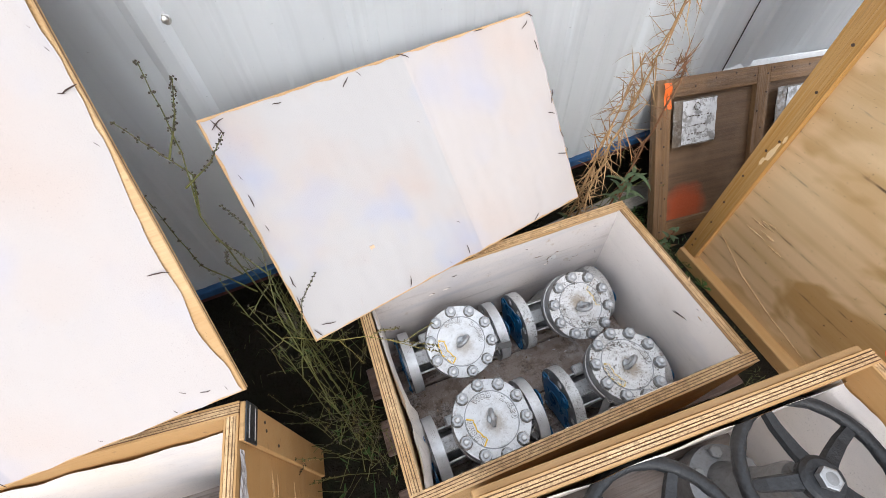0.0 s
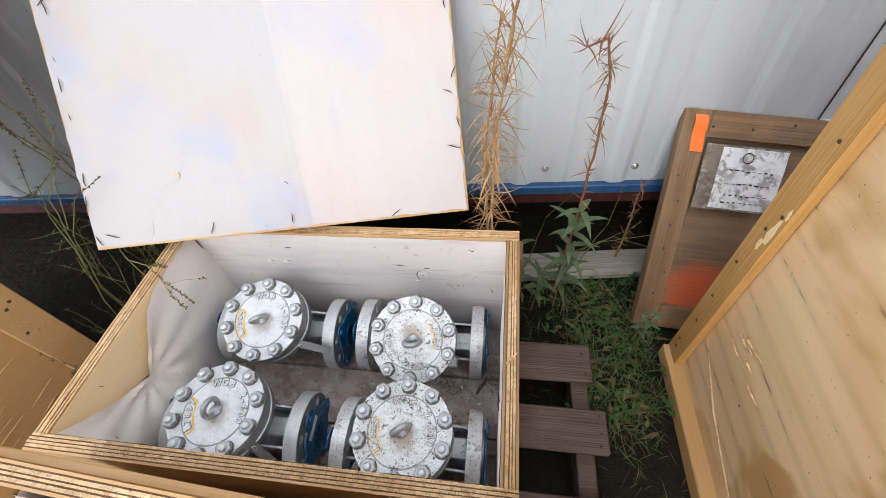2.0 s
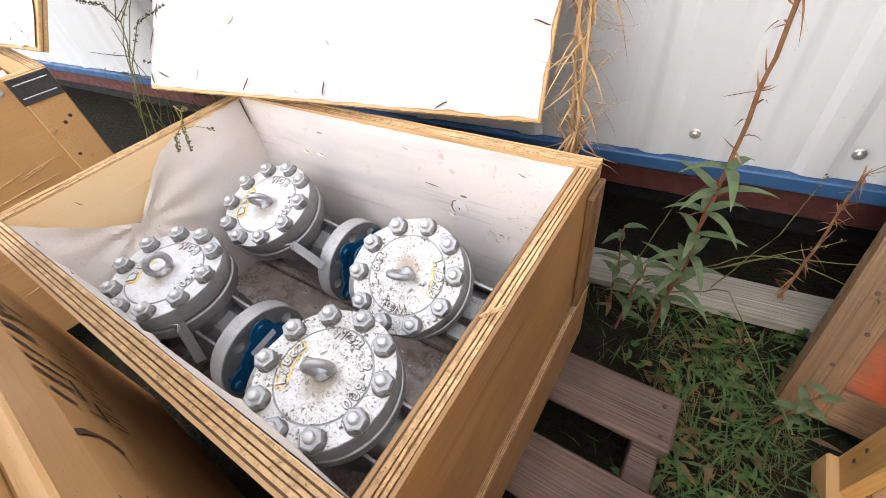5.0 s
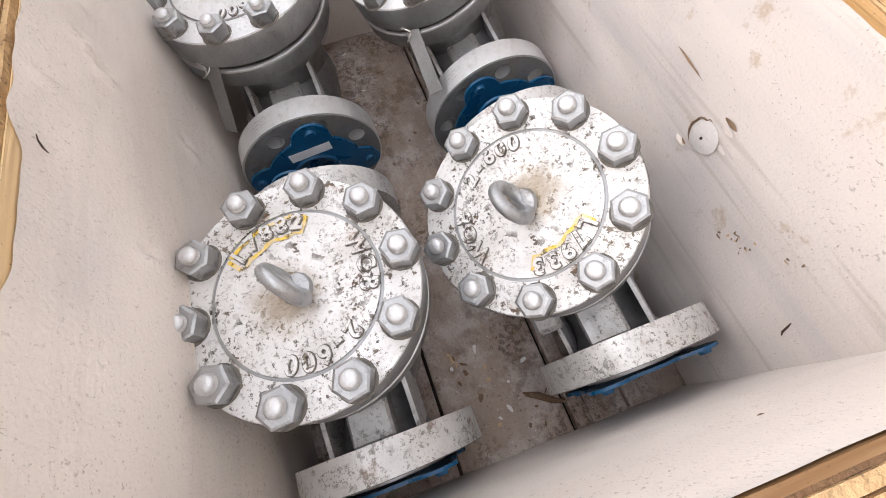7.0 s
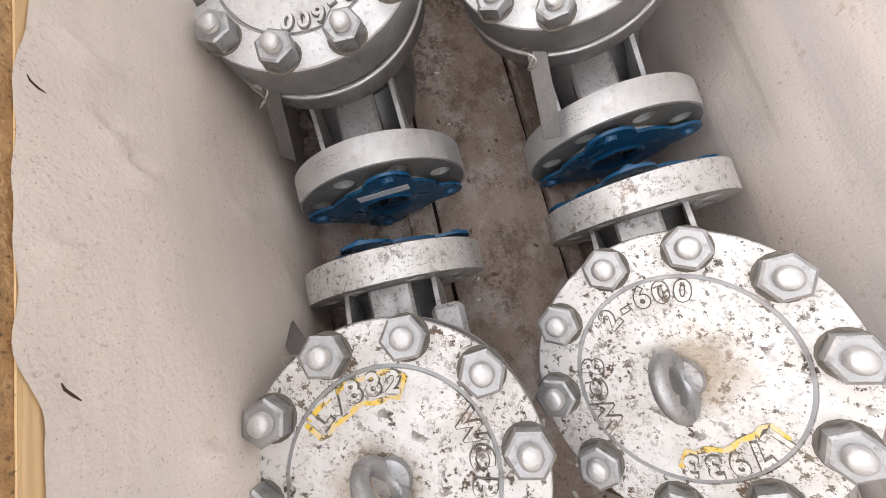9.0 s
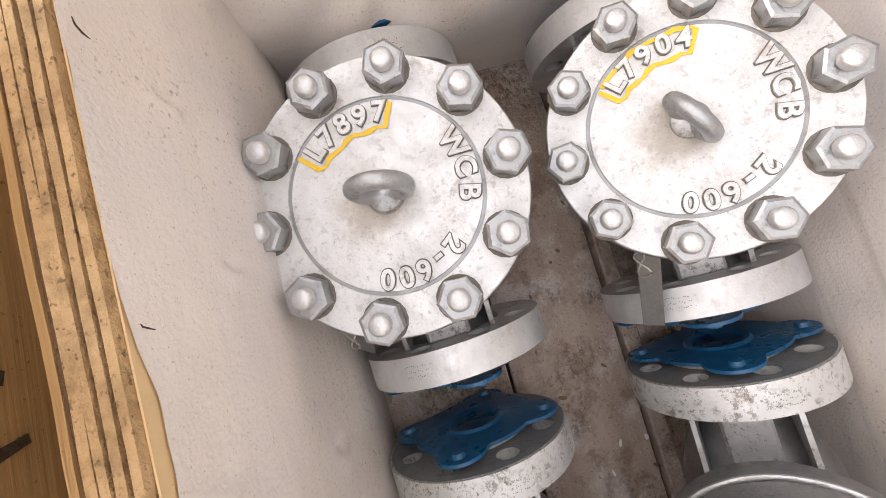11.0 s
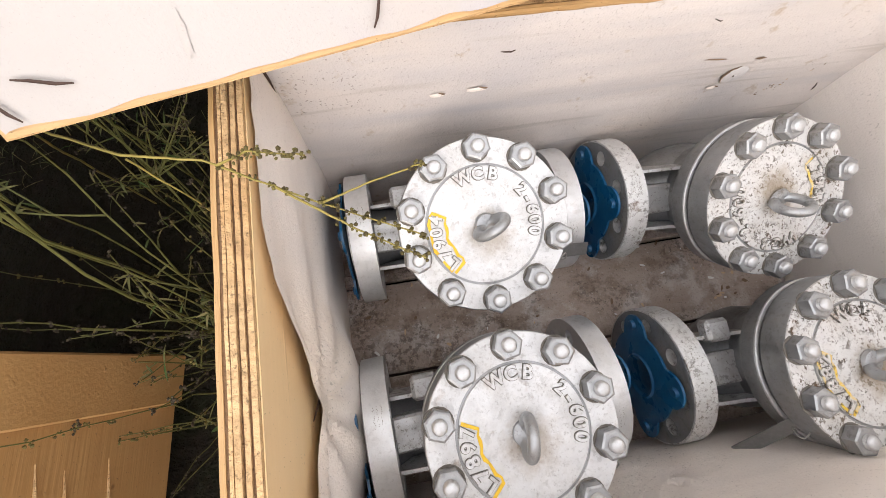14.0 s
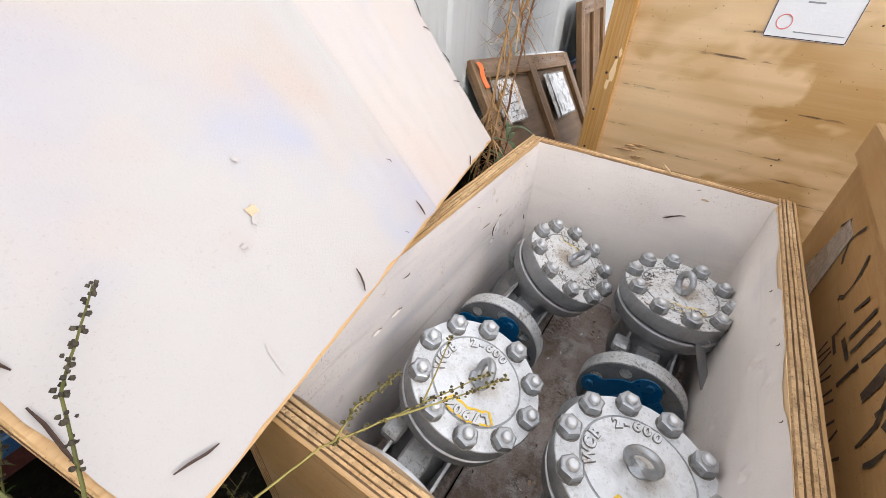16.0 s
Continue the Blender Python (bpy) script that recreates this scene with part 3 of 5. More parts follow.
def valve_body(left, right):
    """Cast body: a round pipe with necked ends and a bulging bowl under the bonnet."""
    bm = bmesh.new()
    rings = []
    stations = [(-left + 0.030, 0.048, 0.048), (-left + 0.034, 0.043, 0.043), (-left + 0.044, 0.036, 0.036), (-left + 0.06, 0.034, 0.034), (-0.078, 0.036, 0.036), (-0.056, 0.050, 0.046), (-0.03, 0.060, 0.057), (0.0, 0.064, 0.060),
                (0.03, 0.060, 0.057), (0.056, 0.050, 0.046), (0.078, 0.036, 0.036), (right - 0.06, 0.034, 0.034), (right - 0.044, 0.036, 0.036), (right - 0.034, 0.043, 0.043), (right - 0.030, 0.048, 0.048)]
    n = 32
    for x, ry, rz in stations:
        rings.append([bm.verts.new((x, ry * math.cos(2 * math.pi * k / n), rz * math.sin(2 * math.pi * k / n))) for k in range(n)])
    for a, b in zip(rings, rings[1:]):
        for k in range(n):
            bm.faces.new((a[k], a[(k + 1) % n], b[(k + 1) % n], b[k]))
    bm.faces.new(rings[0])
    bm.faces.new(rings[-1][::-1])
    return bm


def rib(x0, x1, y, thick, low, inner_top, outer_top):
    """An upright cast rib along the pipe, its top edge rising towards the neck."""
    bm = bmesh.new()
    quads = [[bm.verts.new(p) for p in ((x, y - thick / 2, low), (x, y + thick / 2, low), (x, y + thick * 0.3, top), (x, y - thick * 0.3, top))]
             for x, top in ((x0, inner_top), ((x0 * 2 + x1) / 3, inner_top * 0.45 + outer_top * 0.55), (x1, outer_top))]
    for a, b in zip(quads, quads[1:]):
        for j in range(4):
            bm.faces.new((a[j], b[j], b[(j + 1) % 4], a[(j + 1) % 4]))
    bm.faces.new(quads[0])
    bm.faces.new(quads[-1][::-1])
    return bm


def body_parts(v, left, right):
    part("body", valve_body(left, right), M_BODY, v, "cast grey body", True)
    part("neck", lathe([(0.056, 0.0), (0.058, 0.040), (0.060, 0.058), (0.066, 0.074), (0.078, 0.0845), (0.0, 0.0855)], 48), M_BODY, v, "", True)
    for sgn, length in ((1, right), (-1, left)):
        end = sgn * (length - 0.031)
        part("spine", box(length - 0.031 - 0.040, 0.037, 0.042, ((end + sgn * 0.040) / 2, 0, 0.030), 0.0025), M_CAST, v, "flat rough-cast spine")
        for y in (-0.0375, 0.0375):
            part("web", rib(sgn * 0.040, end, y, 0.0065, 0.0, 0.068, 0.046), M_CAST, v, "upright cast rib")
    part("lug", box(0.030, 0.026, 0.020, (-0.074, 0.044, 0.050), 0.004), M_CAST, v, "cast lug")
    part("foot", box(0.05, 0.06, 0.012, (0, 0, -0.067), 0.004), M_BODY, v)


def punch_marks(top):
    """Rows of small punched dots across the upper rim of an end flange."""
    bm = bmesh.new()
    rr = random.Random(12)
    for row in range(3):
        for k in range(15):
            if rr.random() < 0.25:
                continue
            a = top + (0.20 + 0.020 * k + rr.uniform(-0.004, 0.004))
            z = 0.008 + 0.004 * row + rr.uniform(-0.0008, 0.0008)
            ring = [bm.verts.new((0.08265 * math.cos(a + q[0]), 0.08265 * math.sin(a + q[0]), z + q[1])) for q in ((-0.006, 0), (0, -0.0005), (0.006, 0), (0, 0.0005))]
            bm.faces.new(ring)
    return bm


def build_valve(serial, m, dirty, eye_turn, eye_tip, tag, marks, label):
    left, right = 0.146, 0.142
    v = thing("check_valve", label, "valve", m, "check valves in the crate")
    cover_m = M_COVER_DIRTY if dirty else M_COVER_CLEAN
    body_parts(v, left, right)
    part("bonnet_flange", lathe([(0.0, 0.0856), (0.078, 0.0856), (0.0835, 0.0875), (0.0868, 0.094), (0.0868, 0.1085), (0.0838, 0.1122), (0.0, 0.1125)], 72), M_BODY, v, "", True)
    # Pale ring added as a painted highlight along the flange's upper edge.
    part("bonnet_edge_highlight", lathe([(0.0840, 0.1094), (0.0872, 0.1094), (0.0872, 0.1112), (0.0856, 0.1122), (0.0840, 0.1122)], 72), M_STUD, v, "pale ring painting the lit edge of the bonnet flange", True)
    part("gasket_ring", lathe([(0.0, 0.1125), (0.0800, 0.1126), (0.0806, 0.1165), (0.0, 0.1166)], 72), M_STEEL, v, "recessed metal gasket ring", True)
    # Sides in darker body paint, face paler: top light put into the colours.
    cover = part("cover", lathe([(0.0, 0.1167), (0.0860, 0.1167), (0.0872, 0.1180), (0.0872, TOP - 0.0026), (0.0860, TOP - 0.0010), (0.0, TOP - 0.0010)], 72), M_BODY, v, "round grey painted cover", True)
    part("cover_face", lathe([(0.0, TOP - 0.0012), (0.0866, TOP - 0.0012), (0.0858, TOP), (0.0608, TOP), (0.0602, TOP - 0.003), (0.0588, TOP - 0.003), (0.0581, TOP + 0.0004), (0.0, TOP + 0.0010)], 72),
         cover_m, cover, "cover face painted paler for light from above, with raised lettering" + (", spotted with grime" if dirty else ""), True)
    z = TOP + 0.0010
    for text, a0, a1 in (("WCB", 109, 74), ("2-600", 36, -16), (serial, 221, 167)):
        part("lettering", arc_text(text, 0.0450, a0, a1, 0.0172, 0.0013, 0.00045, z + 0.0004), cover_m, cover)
        part("lettering_grime", arc_text(text, 0.0450, a0, a1, 0.0172, 0.0002, 0.0012, z), M_GRIME_SHADE, cover, "grime and painted crevice shade outlining the letters")
    # marker stroke round the serial
    bm = bmesh.new()
    a0, a1, inner, outer, round_it = marks
    pts = [((outer), a0 + 3), (inner + 0.003, a0 + 5)] + [(inner + 0.0012 * math.sin(k * 1.7), a0 + (a1 - a0) * k / 9) for k in range(10)] + [(outer - 0.002, a1 - 3)]
    if round_it:
        pts += [(outer - 0.001 + 0.0009 * math.sin(k * 2.1), a1 + (a0 - a1) * k / 7) for k in range(8)]
    prev = None
    for k, (r_, a_) in enumerate(pts):
        p = Vector((r_ * math.cos(radians(a_)), r_ * math.sin(radians(a_)), TOP + 0.0013))
        nx = pts[min(k + 1, len(pts) - 1)]
        pv = pts[max(k - 1, 0)]
        d = Vector((nx[0] * math.cos(radians(nx[1])) - pv[0] * math.cos(radians(pv[1])), nx[0] * math.sin(radians(nx[1])) - pv[0] * math.sin(radians(pv[1])), 0)).normalized()
        s = Vector((-d.y, d.x, 0)) * (0.0014 + 0.0004 * math.sin(k * 2.3))
        cur = (bm.verts.new(p + s), bm.verts.new(p - s))
        if prev:
            bm.faces.new((prev[0], prev[1], cur[1], cur[0]))
        prev = cur
    part("paint_mark", bm, M_YELLOW_WORN if dirty else M_YELLOW, cover, "yellow paint-marker stroke")
    # lifting eye
    ring = [(0.0152 * math.cos(2 * math.pi * k / 28), 0, 0.0165 + 0.0165 * math.sin(2 * math.pi * k / 28)) for k in range(28)]
    bm = tube(ring, 0.0052, 12, closed=True)
    lathe([(0.0, 0.0), (0.0118, 0.0), (0.0105, 0.003), (0.0075, 0.0045), (0, 0.005)], 24, bm)
    part("lifting_eye", bm, M_EYE, v, "steel lifting eye bolt", True, pose(0, 0, z - 0.0004, eye_tip, 0, eye_turn))
    # ten stud nuts
    for k in range(10):
        a = radians(18 + 36 * k)
        nut = part("nut", NUT, None, v, at=pose(0.0757 * math.cos(a), 0.0757 * math.sin(a), TOP, 0, 0, R.uniform(0, 60)))
        part("stud", STUD, None, nut)
        part("thread_gap_shade", THREAD_GAP, None, nut)
        part("contact_shade_ring", CONTACT_RING, None, nut)
    for x, ry in ((right - 0.032, 90), (-left + 0.032, -90)):
        f = part("end_flange", end_flange(1), M_FLANGE_DIRTY if dirty else M_FLANGE, v, "drilled round pipe flange", True, pose(x, 0, 0, 0, ry, 0))
        # Thin dark plate paints the shade lying on the flange's outer face.
        part("flange_face", flange_face(), M_FACE, f, "sealing face painted dark for the shade between flanges", False, pose(0, 0, 0.0267))
        part("flange_protector", protector(), M_BLUE, f, "lobed blue plastic flange cap", True, pose(0, 0, 0.0335, 0, 0, R.uniform(0, 90)))
        part("punch_marks", punch_marks(math.pi if ry > 0 else 0.0), M_GRIME_SHADE, f, "row of small punched dots")
        if serial == "L7897" and ry > 0:
            part("sticker", box(0.013, 0.048, 0.0004, (-0.036, 0.004, 0.0370)), M_LABEL, f, "small white sticker on the cap")
    if tag:
        at, way, across = (Vector(q) for q in tag)
        part("tag_plate", box(0.0155, 0.070, 0.0012, (0, 0.032, 0), 0.0004), M_STEEL, v, "stainless steel name strip", at=edge_pose(at, at + way, across))
        loop = [(0.009 * math.cos(q), 0.004 * math.sin(2 * q), 0.006 * math.sin(q)) for q in (2 * math.pi * k / 16 for k in range(16))]
        part("tag_wire", tube(loop, 0.0007, 5, closed=True), M_WIRE, v, "thin twisted wire", False, Matrix.Translation(at + Vector((0.004, -0.006, 0.006))))
    return v


build_valve("L7904", pose(-0.141, 0.108, 0.206, 19.5, 1.4, 1), False, 28, 10, ((0.077, -0.043, 0.1155), (0.060, -0.008, -0.036), (0.5, 0.866, 0)), (226, 163, 0.0405, 0.0575, True), "silver-painted check valve rolled on its side, clean cover")
build_valve("L7897", pose(-0.149, -0.124, 0.204, 4, 2.6, 2), False, 80, -5, ((0.0735, -0.0475, 0.1155), (0.026, -0.021, -0.061), (0.545, 0.839, 0)), (226, 163, 0.0405, 0.0585, False), "silver-painted check valve standing upright, clean cover")
build_valve("L7933", pose(0.183, 0.113, 0.201, -28.6, -2.8, 181), True, 8, -19, None, (222, 165, 0.042, 0.055, False), "silver check valve leaning, cover speckled with grime")
build_valve("L7882", pose(0.1975, -0.1245, 0.1955, 3.7, 2.3, 0), True, 32, 6, ((-0.0715, -0.0505, 0.1155), (-0.028, -0.035, -0.054), (0.574, -0.819, 0)), (226, 163, 0.0415, 0.0565, True), "silver check valve upright, cover speckled with grime")


# ---- crates ----
def ply_wall(parent, length, height, thick, at, seed, name="side_panel", axis_mat=None, inner=-1):
    """A wall of laminated plies standing on z = 0, running along its local x, thickness along y."""
    rr = random.Random(seed)
    panel = part(name, box(length, thick - 0.003, height - 0.004, (0, 0, height / 2 - 0.002)), axis_mat, parent, at=at)
    n = 9
    widths = [(0.62 if k % 2 else 1.3) * rr.uniform(0.65, 1.4) for k in range(n)]
    widths[0] = widths[-1] = 1.3
    pairs = thick / sum(widths)
    y0, t = -thick / 2, 0.0
    for k in range(n):
        y0 += t
        t = pairs * widths[k]
        seg = 36
        lift = rr.uniform(-0.0008, 0.0006) - (0.0018 if k % 2 else 0)
        bm = bmesh.new()
        rows = []
        ends = 0.0004 * rr.random()
        for i in range(seg + 1):
            x = -length / 2 - ends + (length + 2 * ends) * i / seg
            h = height + lift + 0.0011 * noise.noise((x * 22 + seed * 7, k * 3.1, 0)) - 0.002 * max(0, noise.noise((x * 60, k * 9 + seed, 4)) - 0.3)
            wob = 0.0004 * noise.noise((x * 40, k + seed, 2))
            ya, yb = y0 - (0.0002 if k == 0 else 0), y0 + t * 0.99 + (0.0002 if k == n - 1 else 0)
            rows.append([bm.verts.new(p) for p in ((x, ya, 0), (x, ya + wob, h), (x, yb + wob, h), (x, yb, 0))])
        for a, b in zip(rows, rows[1:]):
            for j in range(4):
                bm.faces.new((a[j], b[j], b[(j + 1) % 4], a[(j + 1) % 4]))
        bm.faces.new(rows[0])
        bm.faces.new(rows[-1][::-1])
        mat = M_EDGE_D if k % 2 else M_EDGE_L
        if k in (0, n - 1) and k != inner:
            mat = axis_mat
        part("ply", bm, mat, panel)
    if inner >= 0:
        side = -1 if inner == 0 else 1
        part("veneer", box(length - 0.001, 0.0008, height - 0.005, (0, side * (thick / 2 + 0.0008), height / 2 - 0.002)), M_PLY_PALE, panel, "clean pale inner veneer")
    return panel


def ragged(n, sx, sy, seed_, lift):
    """A small torn or worn patch with an uneven outline, domed in its middle."""
    rr = random.Random(seed_)
    bm = bmesh.new()
    mid = bm.verts.new((0, 0, lift))
    inner, outer = [], []
    for k in range(n):
        a = 2 * math.pi * k / n
        q = rr.uniform(0.62, 1.15)
        outer.append(bm.verts.new((sx * q * math.cos(a), sy * q * math.sin(a), 0.0)))
        inner.append(bm.verts.new((sx * q * 0.6 * math.cos(a), sy * q * 0.6 * math.sin(a), lift * 0.9)))
    for k in range(n):
        k2 = (k + 1) % n
        bm.faces.new((inner[k], inner[k2], mid))
        bm.faces.new((outer[k], outer[k2], inner[k2], inner[k]))
    return bm


def staple(parent, m, size=0.02, bend=0.4, mat=None):
    bm = tube([(-size / 2, 0, 0.0004), (-size * 0.2, size * 0.02, 0.0014), (size * 0.2, -size * 0.02 * bend, 0.0016), (size / 2, size * bend * 0.09, 0.0006)], [q * min(1.0, size / 0.02) for q in (0.0005, 0.0010, 0.0011, 0.0005)], 5)
    return part("staple", bm, mat or M_RUST, parent, "dark bent staple", at=m)


def build_main_crate():
    x0, x1, y0, y1, z0, z1, t = -0.346, 0.394, -0.246, 0.226, 0.100, 0.459, 0.024
    cx, cy, h = (x0 + x1) / 2, (y0 + y1) / 2, z1 - z0
    c = thing("open_crate", "open plywood crate lined with white paper, standing on a pallet", "crate")
    lx, ly = x1 - x0, y1 - y0
    ply_wall(c, lx, h, t, pose(cx, y0 + t / 2, z0), 1, "front_panel", M_PLY_X, 8)
    ply_wall(c, lx - 0.001, h, t, pose(cx, y1 - t / 2, z0), 2, "back_panel", M_PLY_X)
    ply_wall(c, ly - 2 * t - 0.001, h, t, pose(x0 + t / 2, cy, z0, 0, 0, 90), 3, "side_panel", M_PLY_X, 0)
    # Right side and its sill get a darker wood tone than the rest.
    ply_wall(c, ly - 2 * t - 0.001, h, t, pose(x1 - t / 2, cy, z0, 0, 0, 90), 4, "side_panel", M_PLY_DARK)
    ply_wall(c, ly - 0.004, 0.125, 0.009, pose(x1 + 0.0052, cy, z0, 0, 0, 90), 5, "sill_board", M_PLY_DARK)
    part("corner_cleat", box(0.008, 0.050, h - 0.150, (x1 + 0.0046, y1 - 0.028, z0 + 0.126 + (h - 0.150) / 2), 0.0015), M_OLD_Z, c, "dark upright corner cleat")
    # floor boards
    for k, (ya, yb) in enumerate(((-0.220, -0.075), (-0.071, 0.058), (0.062, 0.200))):
        part("floor_board", box(lx - 2 * t, yb - ya, 0.013, (cx, (ya + yb) / 2, z0 + 0.0065 + 0.0006 * k), 0.001), M_FLOORDUST, c, "grey dusty floor board")
    for yy in (-0.155, -0.098, 0.070, 0.132):
        part("skid_strip", box(lx - 2 * t - 0.01, 0.018, 0.012, (cx, yy, z0 + 0.0195), 0.002), M_FLOORDUST, c, "narrow wooden strip under the valves")
    # paper liner: a drooping sheet on each inner face
    xi0, xi1, yi0, yi1 = x0 + t, x1 - t, y0 + t, y1 - t

    def liner(fn, nx=70, ny=26, label="creased white paper lining", mat=M_LINER):
        part("paper_liner", sheet(nx, ny, fn), mat, c, label, True)

    def ease(v):
        v = min(1.0, max(0.0, v))
        return v * v * (3 - 2 * v)

    def back(u, v):
        x = xi0 + (xi1 - xi0) * u
        topz = z1 - 0.004 - 0.003 * abs(noise.noise((x * 30, 1, 0)))
        z = z0 + 0.016 + (topz - z0 - 0.016) * v
        return (x, yi1 - 0.0014 - (1 - v ** 5) * 0.0045 * max(0.0, 0.5 + noise.noise((x * 5, z * 18, 3))) - 0.004 * (1 - v) ** 2, z)

    dents = ((0.022, 0.400, 0.006), (0.007, 0.300, 0.008), (0.069, 0.440, 0.004), (0.008, 0.417, 0.005), (-0.031, 0.425, 0.007), (-0.289, 0.361, 0.006), (-0.12, 0.39, 0.005), (0.16, 0.37, 0.006), (-0.20, 0.41, 0.005))

    def front(u, v):
        x = xi0 + (xi1 - xi0) * u
        drop = 0.003 + 0.009 * ease((noise.noise((x * 9, 4, 1)) + 0.1) * 2) + 0.002 * noise.noise((x * 50, 5, 1))
        z = z0 + 0.016 + (z1 - drop - z0 - 0.016) * v
        lean = 0.012 * math.sin(math.pi * min(1, v * 1.0)) * (0.6 + noise.noise((x * 4, 7, z * 5)))
        dent = sum(0.0045 * math.exp(-((x - a) / (q * 0.6)) ** 2 - ((z - b + 0.4 * (x - a)) / q) ** 2) - 0.003 * math.exp(-((x - a - q) / q) ** 2 - ((z - b) / (q * 1.6)) ** 2) for a, b, q in dents)
        return (x, yi0 + 0.0022 + max(0.0, (1 - v ** 6) * (0.002 + max(0.0, lean) + 0.004 * (0.5 + noise.noise((x * 8, z * 9, 8)))) - dent), z)

    def right(u, v):
        y = yi0 + (yi1 - yi0) * u
        z = z0 + 0.016 + (z1 - 0.0015 - 0.002 * abs(noise.noise((y * 30, 2, 0))) - z0 - 0.016) * v
        return (xi1 - 0.0012 - (1 - v ** 5) * 0.0045 * max(0.0, 0.5 + noise.noise((y * 7, z * 9, 5))), y, z)

    tear = ((-0.223, 0.005), (-0.186, 0.036), (-0.135, 0.078), (-0.084, 0.106), (-0.058, 0.078), (-0.020, 0.040), (0.015, 0.016), (0.05, 0.005), (0.21, 0.002))

    def tear_drop(y):
        for (ya, da), (yb, db) in zip(tear, tear[1:]):
            if y <= yb:
                return da + (db - da) * max(0.0, (y - ya) / (yb - ya))
        return tear[-1][1]

    def left(u, v):
        # torn: hangs from the rim at both ends, ripped down to a staple in between
        y = yi0 + (yi1 - yi0) * u
        drop = tear_drop(y) + 0.0022 * noise.noise((y * 60, 3, 3)) + 0.0025
        z = z0 + 0.016 + (z1 - drop - z0 - 0.016) * v
        sag = (0.008 + 0.022 * ease(drop / 0.1)) * math.sin(math.pi * min(1.0, v)) ** 1.2 * (0.75 + 0.5 * noise.noise((y * 5, z * 5, 9)))
        curl = 0.007 * ease(drop / 0.06) * ease((v - 0.88) / 0.12)
        # folds fan out from the staple
        dy, dz = y + 0.082, z - 0.350
        away = math.hypot(dy, dz)
        fan = 0.0048 * math.sin(11 * math.atan2(dz, -dy) + 2 * noise.noise((y * 8, z * 8, 2))) * ease(away / 0.05) * math.exp(-away / 0.13)
        return (xi0 + 0.0035 + max(0.0, sag + curl + fan + 0.002), y, z)

    # Back wall takes the darker liner, its shade put into the colour.
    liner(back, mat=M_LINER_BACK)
    liner(front, 190, 90)
    liner(right, 50)
    liner(left, 90, 34, "torn white paper lining hanging off the plywood")
    # a knot showing through the lining, with a torn rim, scuffs and blisters

    def scrap(name, at, n, sx, sy, mat, label, seed_, lift=0.0016):
        rr = random.Random(seed_)
        bm = bmesh.new()
        mid = bm.verts.new((0, 0, lift))
        ring = []
        for k in range(n):
            a = 2 * math.pi * k / n
            q = rr.uniform(0.7, 1.15)
            ring.append(bm.verts.new((sx * q * math.cos(a), sy * q * math.sin(a), rr.uniform(0.0, 0.0006))))
        for k in range(n):
            bm.faces.new((ring[k], ring[(k + 1) % n], mid))
        part(name, bm, mat, c, label, True, at)

    yb = yi1 - 0.0056
    part("knot", lathe([(0.0, 0.0002), (0.0022, 0.0002), (0.0024, 0.0008), (0.0125, 0.0006), (0.0140, 0.0)], 28), M_FACEPAPER, c, "smooth grey knot in the plywood", True, pose(0.190, yb, 0.338, 90, 0, 0))
    part("knot_hole", lathe([(0.0, 0.0008), (0.0012, 0.0007), (0.0014, 0.0)], 8), M_RUST, c, "", False, pose(0.189, yb - 0.0004, 0.336, 90, 0, 0))
    rim = [(0.190 + (0.0150 + 0.003 * noise.noise((k * 0.7, 1, 0))) * math.cos(1.7 + k * 0.19), yb - 0.0006, 0.338 + (0.0155 + 0.003 * noise.noise((k * 0.7, 4, 0))) * math.sin(1.7 + k * 0.19)) for k in range(14)]
    part("torn_rim", tube(rim, [0.0011 * math.sin(math.pi * (k + 0.5) / 14) * (1 + 0.5 * noise.noise((k * 0.9, 2, 2))) for k in range(14)], 6), M_SCUFF, c, "brown torn paper edge beside the knot", True)
    for k, (dx, dz, sx, sy) in enumerate(((0.013, 0.020, 0.007, 0.003), (0.018, 0.006, 0.005, 0.0025))):
        scrap("paper_flap", pose(0.190 + dx, yb - 0.0004, 0.338 + dz, 87, 20 * k, 0), 9, sx, sy, M_LINER_BACK, "", 60 + k, 0.0009)
    scrap("scuff", pose(0.200, yb - 0.0004, 0.364, 90, 0, 0), 9, 0.007, 0.0022, M_SCUFF, "brown scuffed spot", 70)
    scrap("scuff", pose(0.143, yb - 0.0003, 0.371, 90, 6, 0), 11, 0.022, 0.0011, M_SCUFF, "brown scuffed spot", 71)
    rq = random.Random(8)
    for k in range(18):
        f = rq.random()
        scrap("scuff", pose(0.255 + 0.050 * f + 0.004 * rq.gauss(0, 1), yb - 0.0002 - 0.0004 * (k % 2), 0.294 + 0.036 * f + 0.006 * rq.gauss(0, 1), 90, rq.uniform(0, 180), 0), 8, rq.uniform(0.0012, 0.0034), rq.uniform(0.0006, 0.0013), M_SCUFF if k % 3 else M_TANSCUFF, "", 80 + k, 0.0005)
    for x_, z_, sx in ((-0.164, 0.367, 0.009), (-0.123, 0.369, 0.012), (0.175, 0.318, 0.007)):
        scrap("paper_blister", pose(x_, yb - 0.0002, z_, 90, 0, 0), 10, sx, 0.0032, M_LINER, "", 90, 0.0022)
        scrap("scuff", pose(x_ + sx * 0.6, yb - 0.0012, z_ + 0.003, 90, 20, 0), 8, sx * 0.5, 0.0012, M_SCUFF, "", 91)
    xr = xi1 - 0.0026
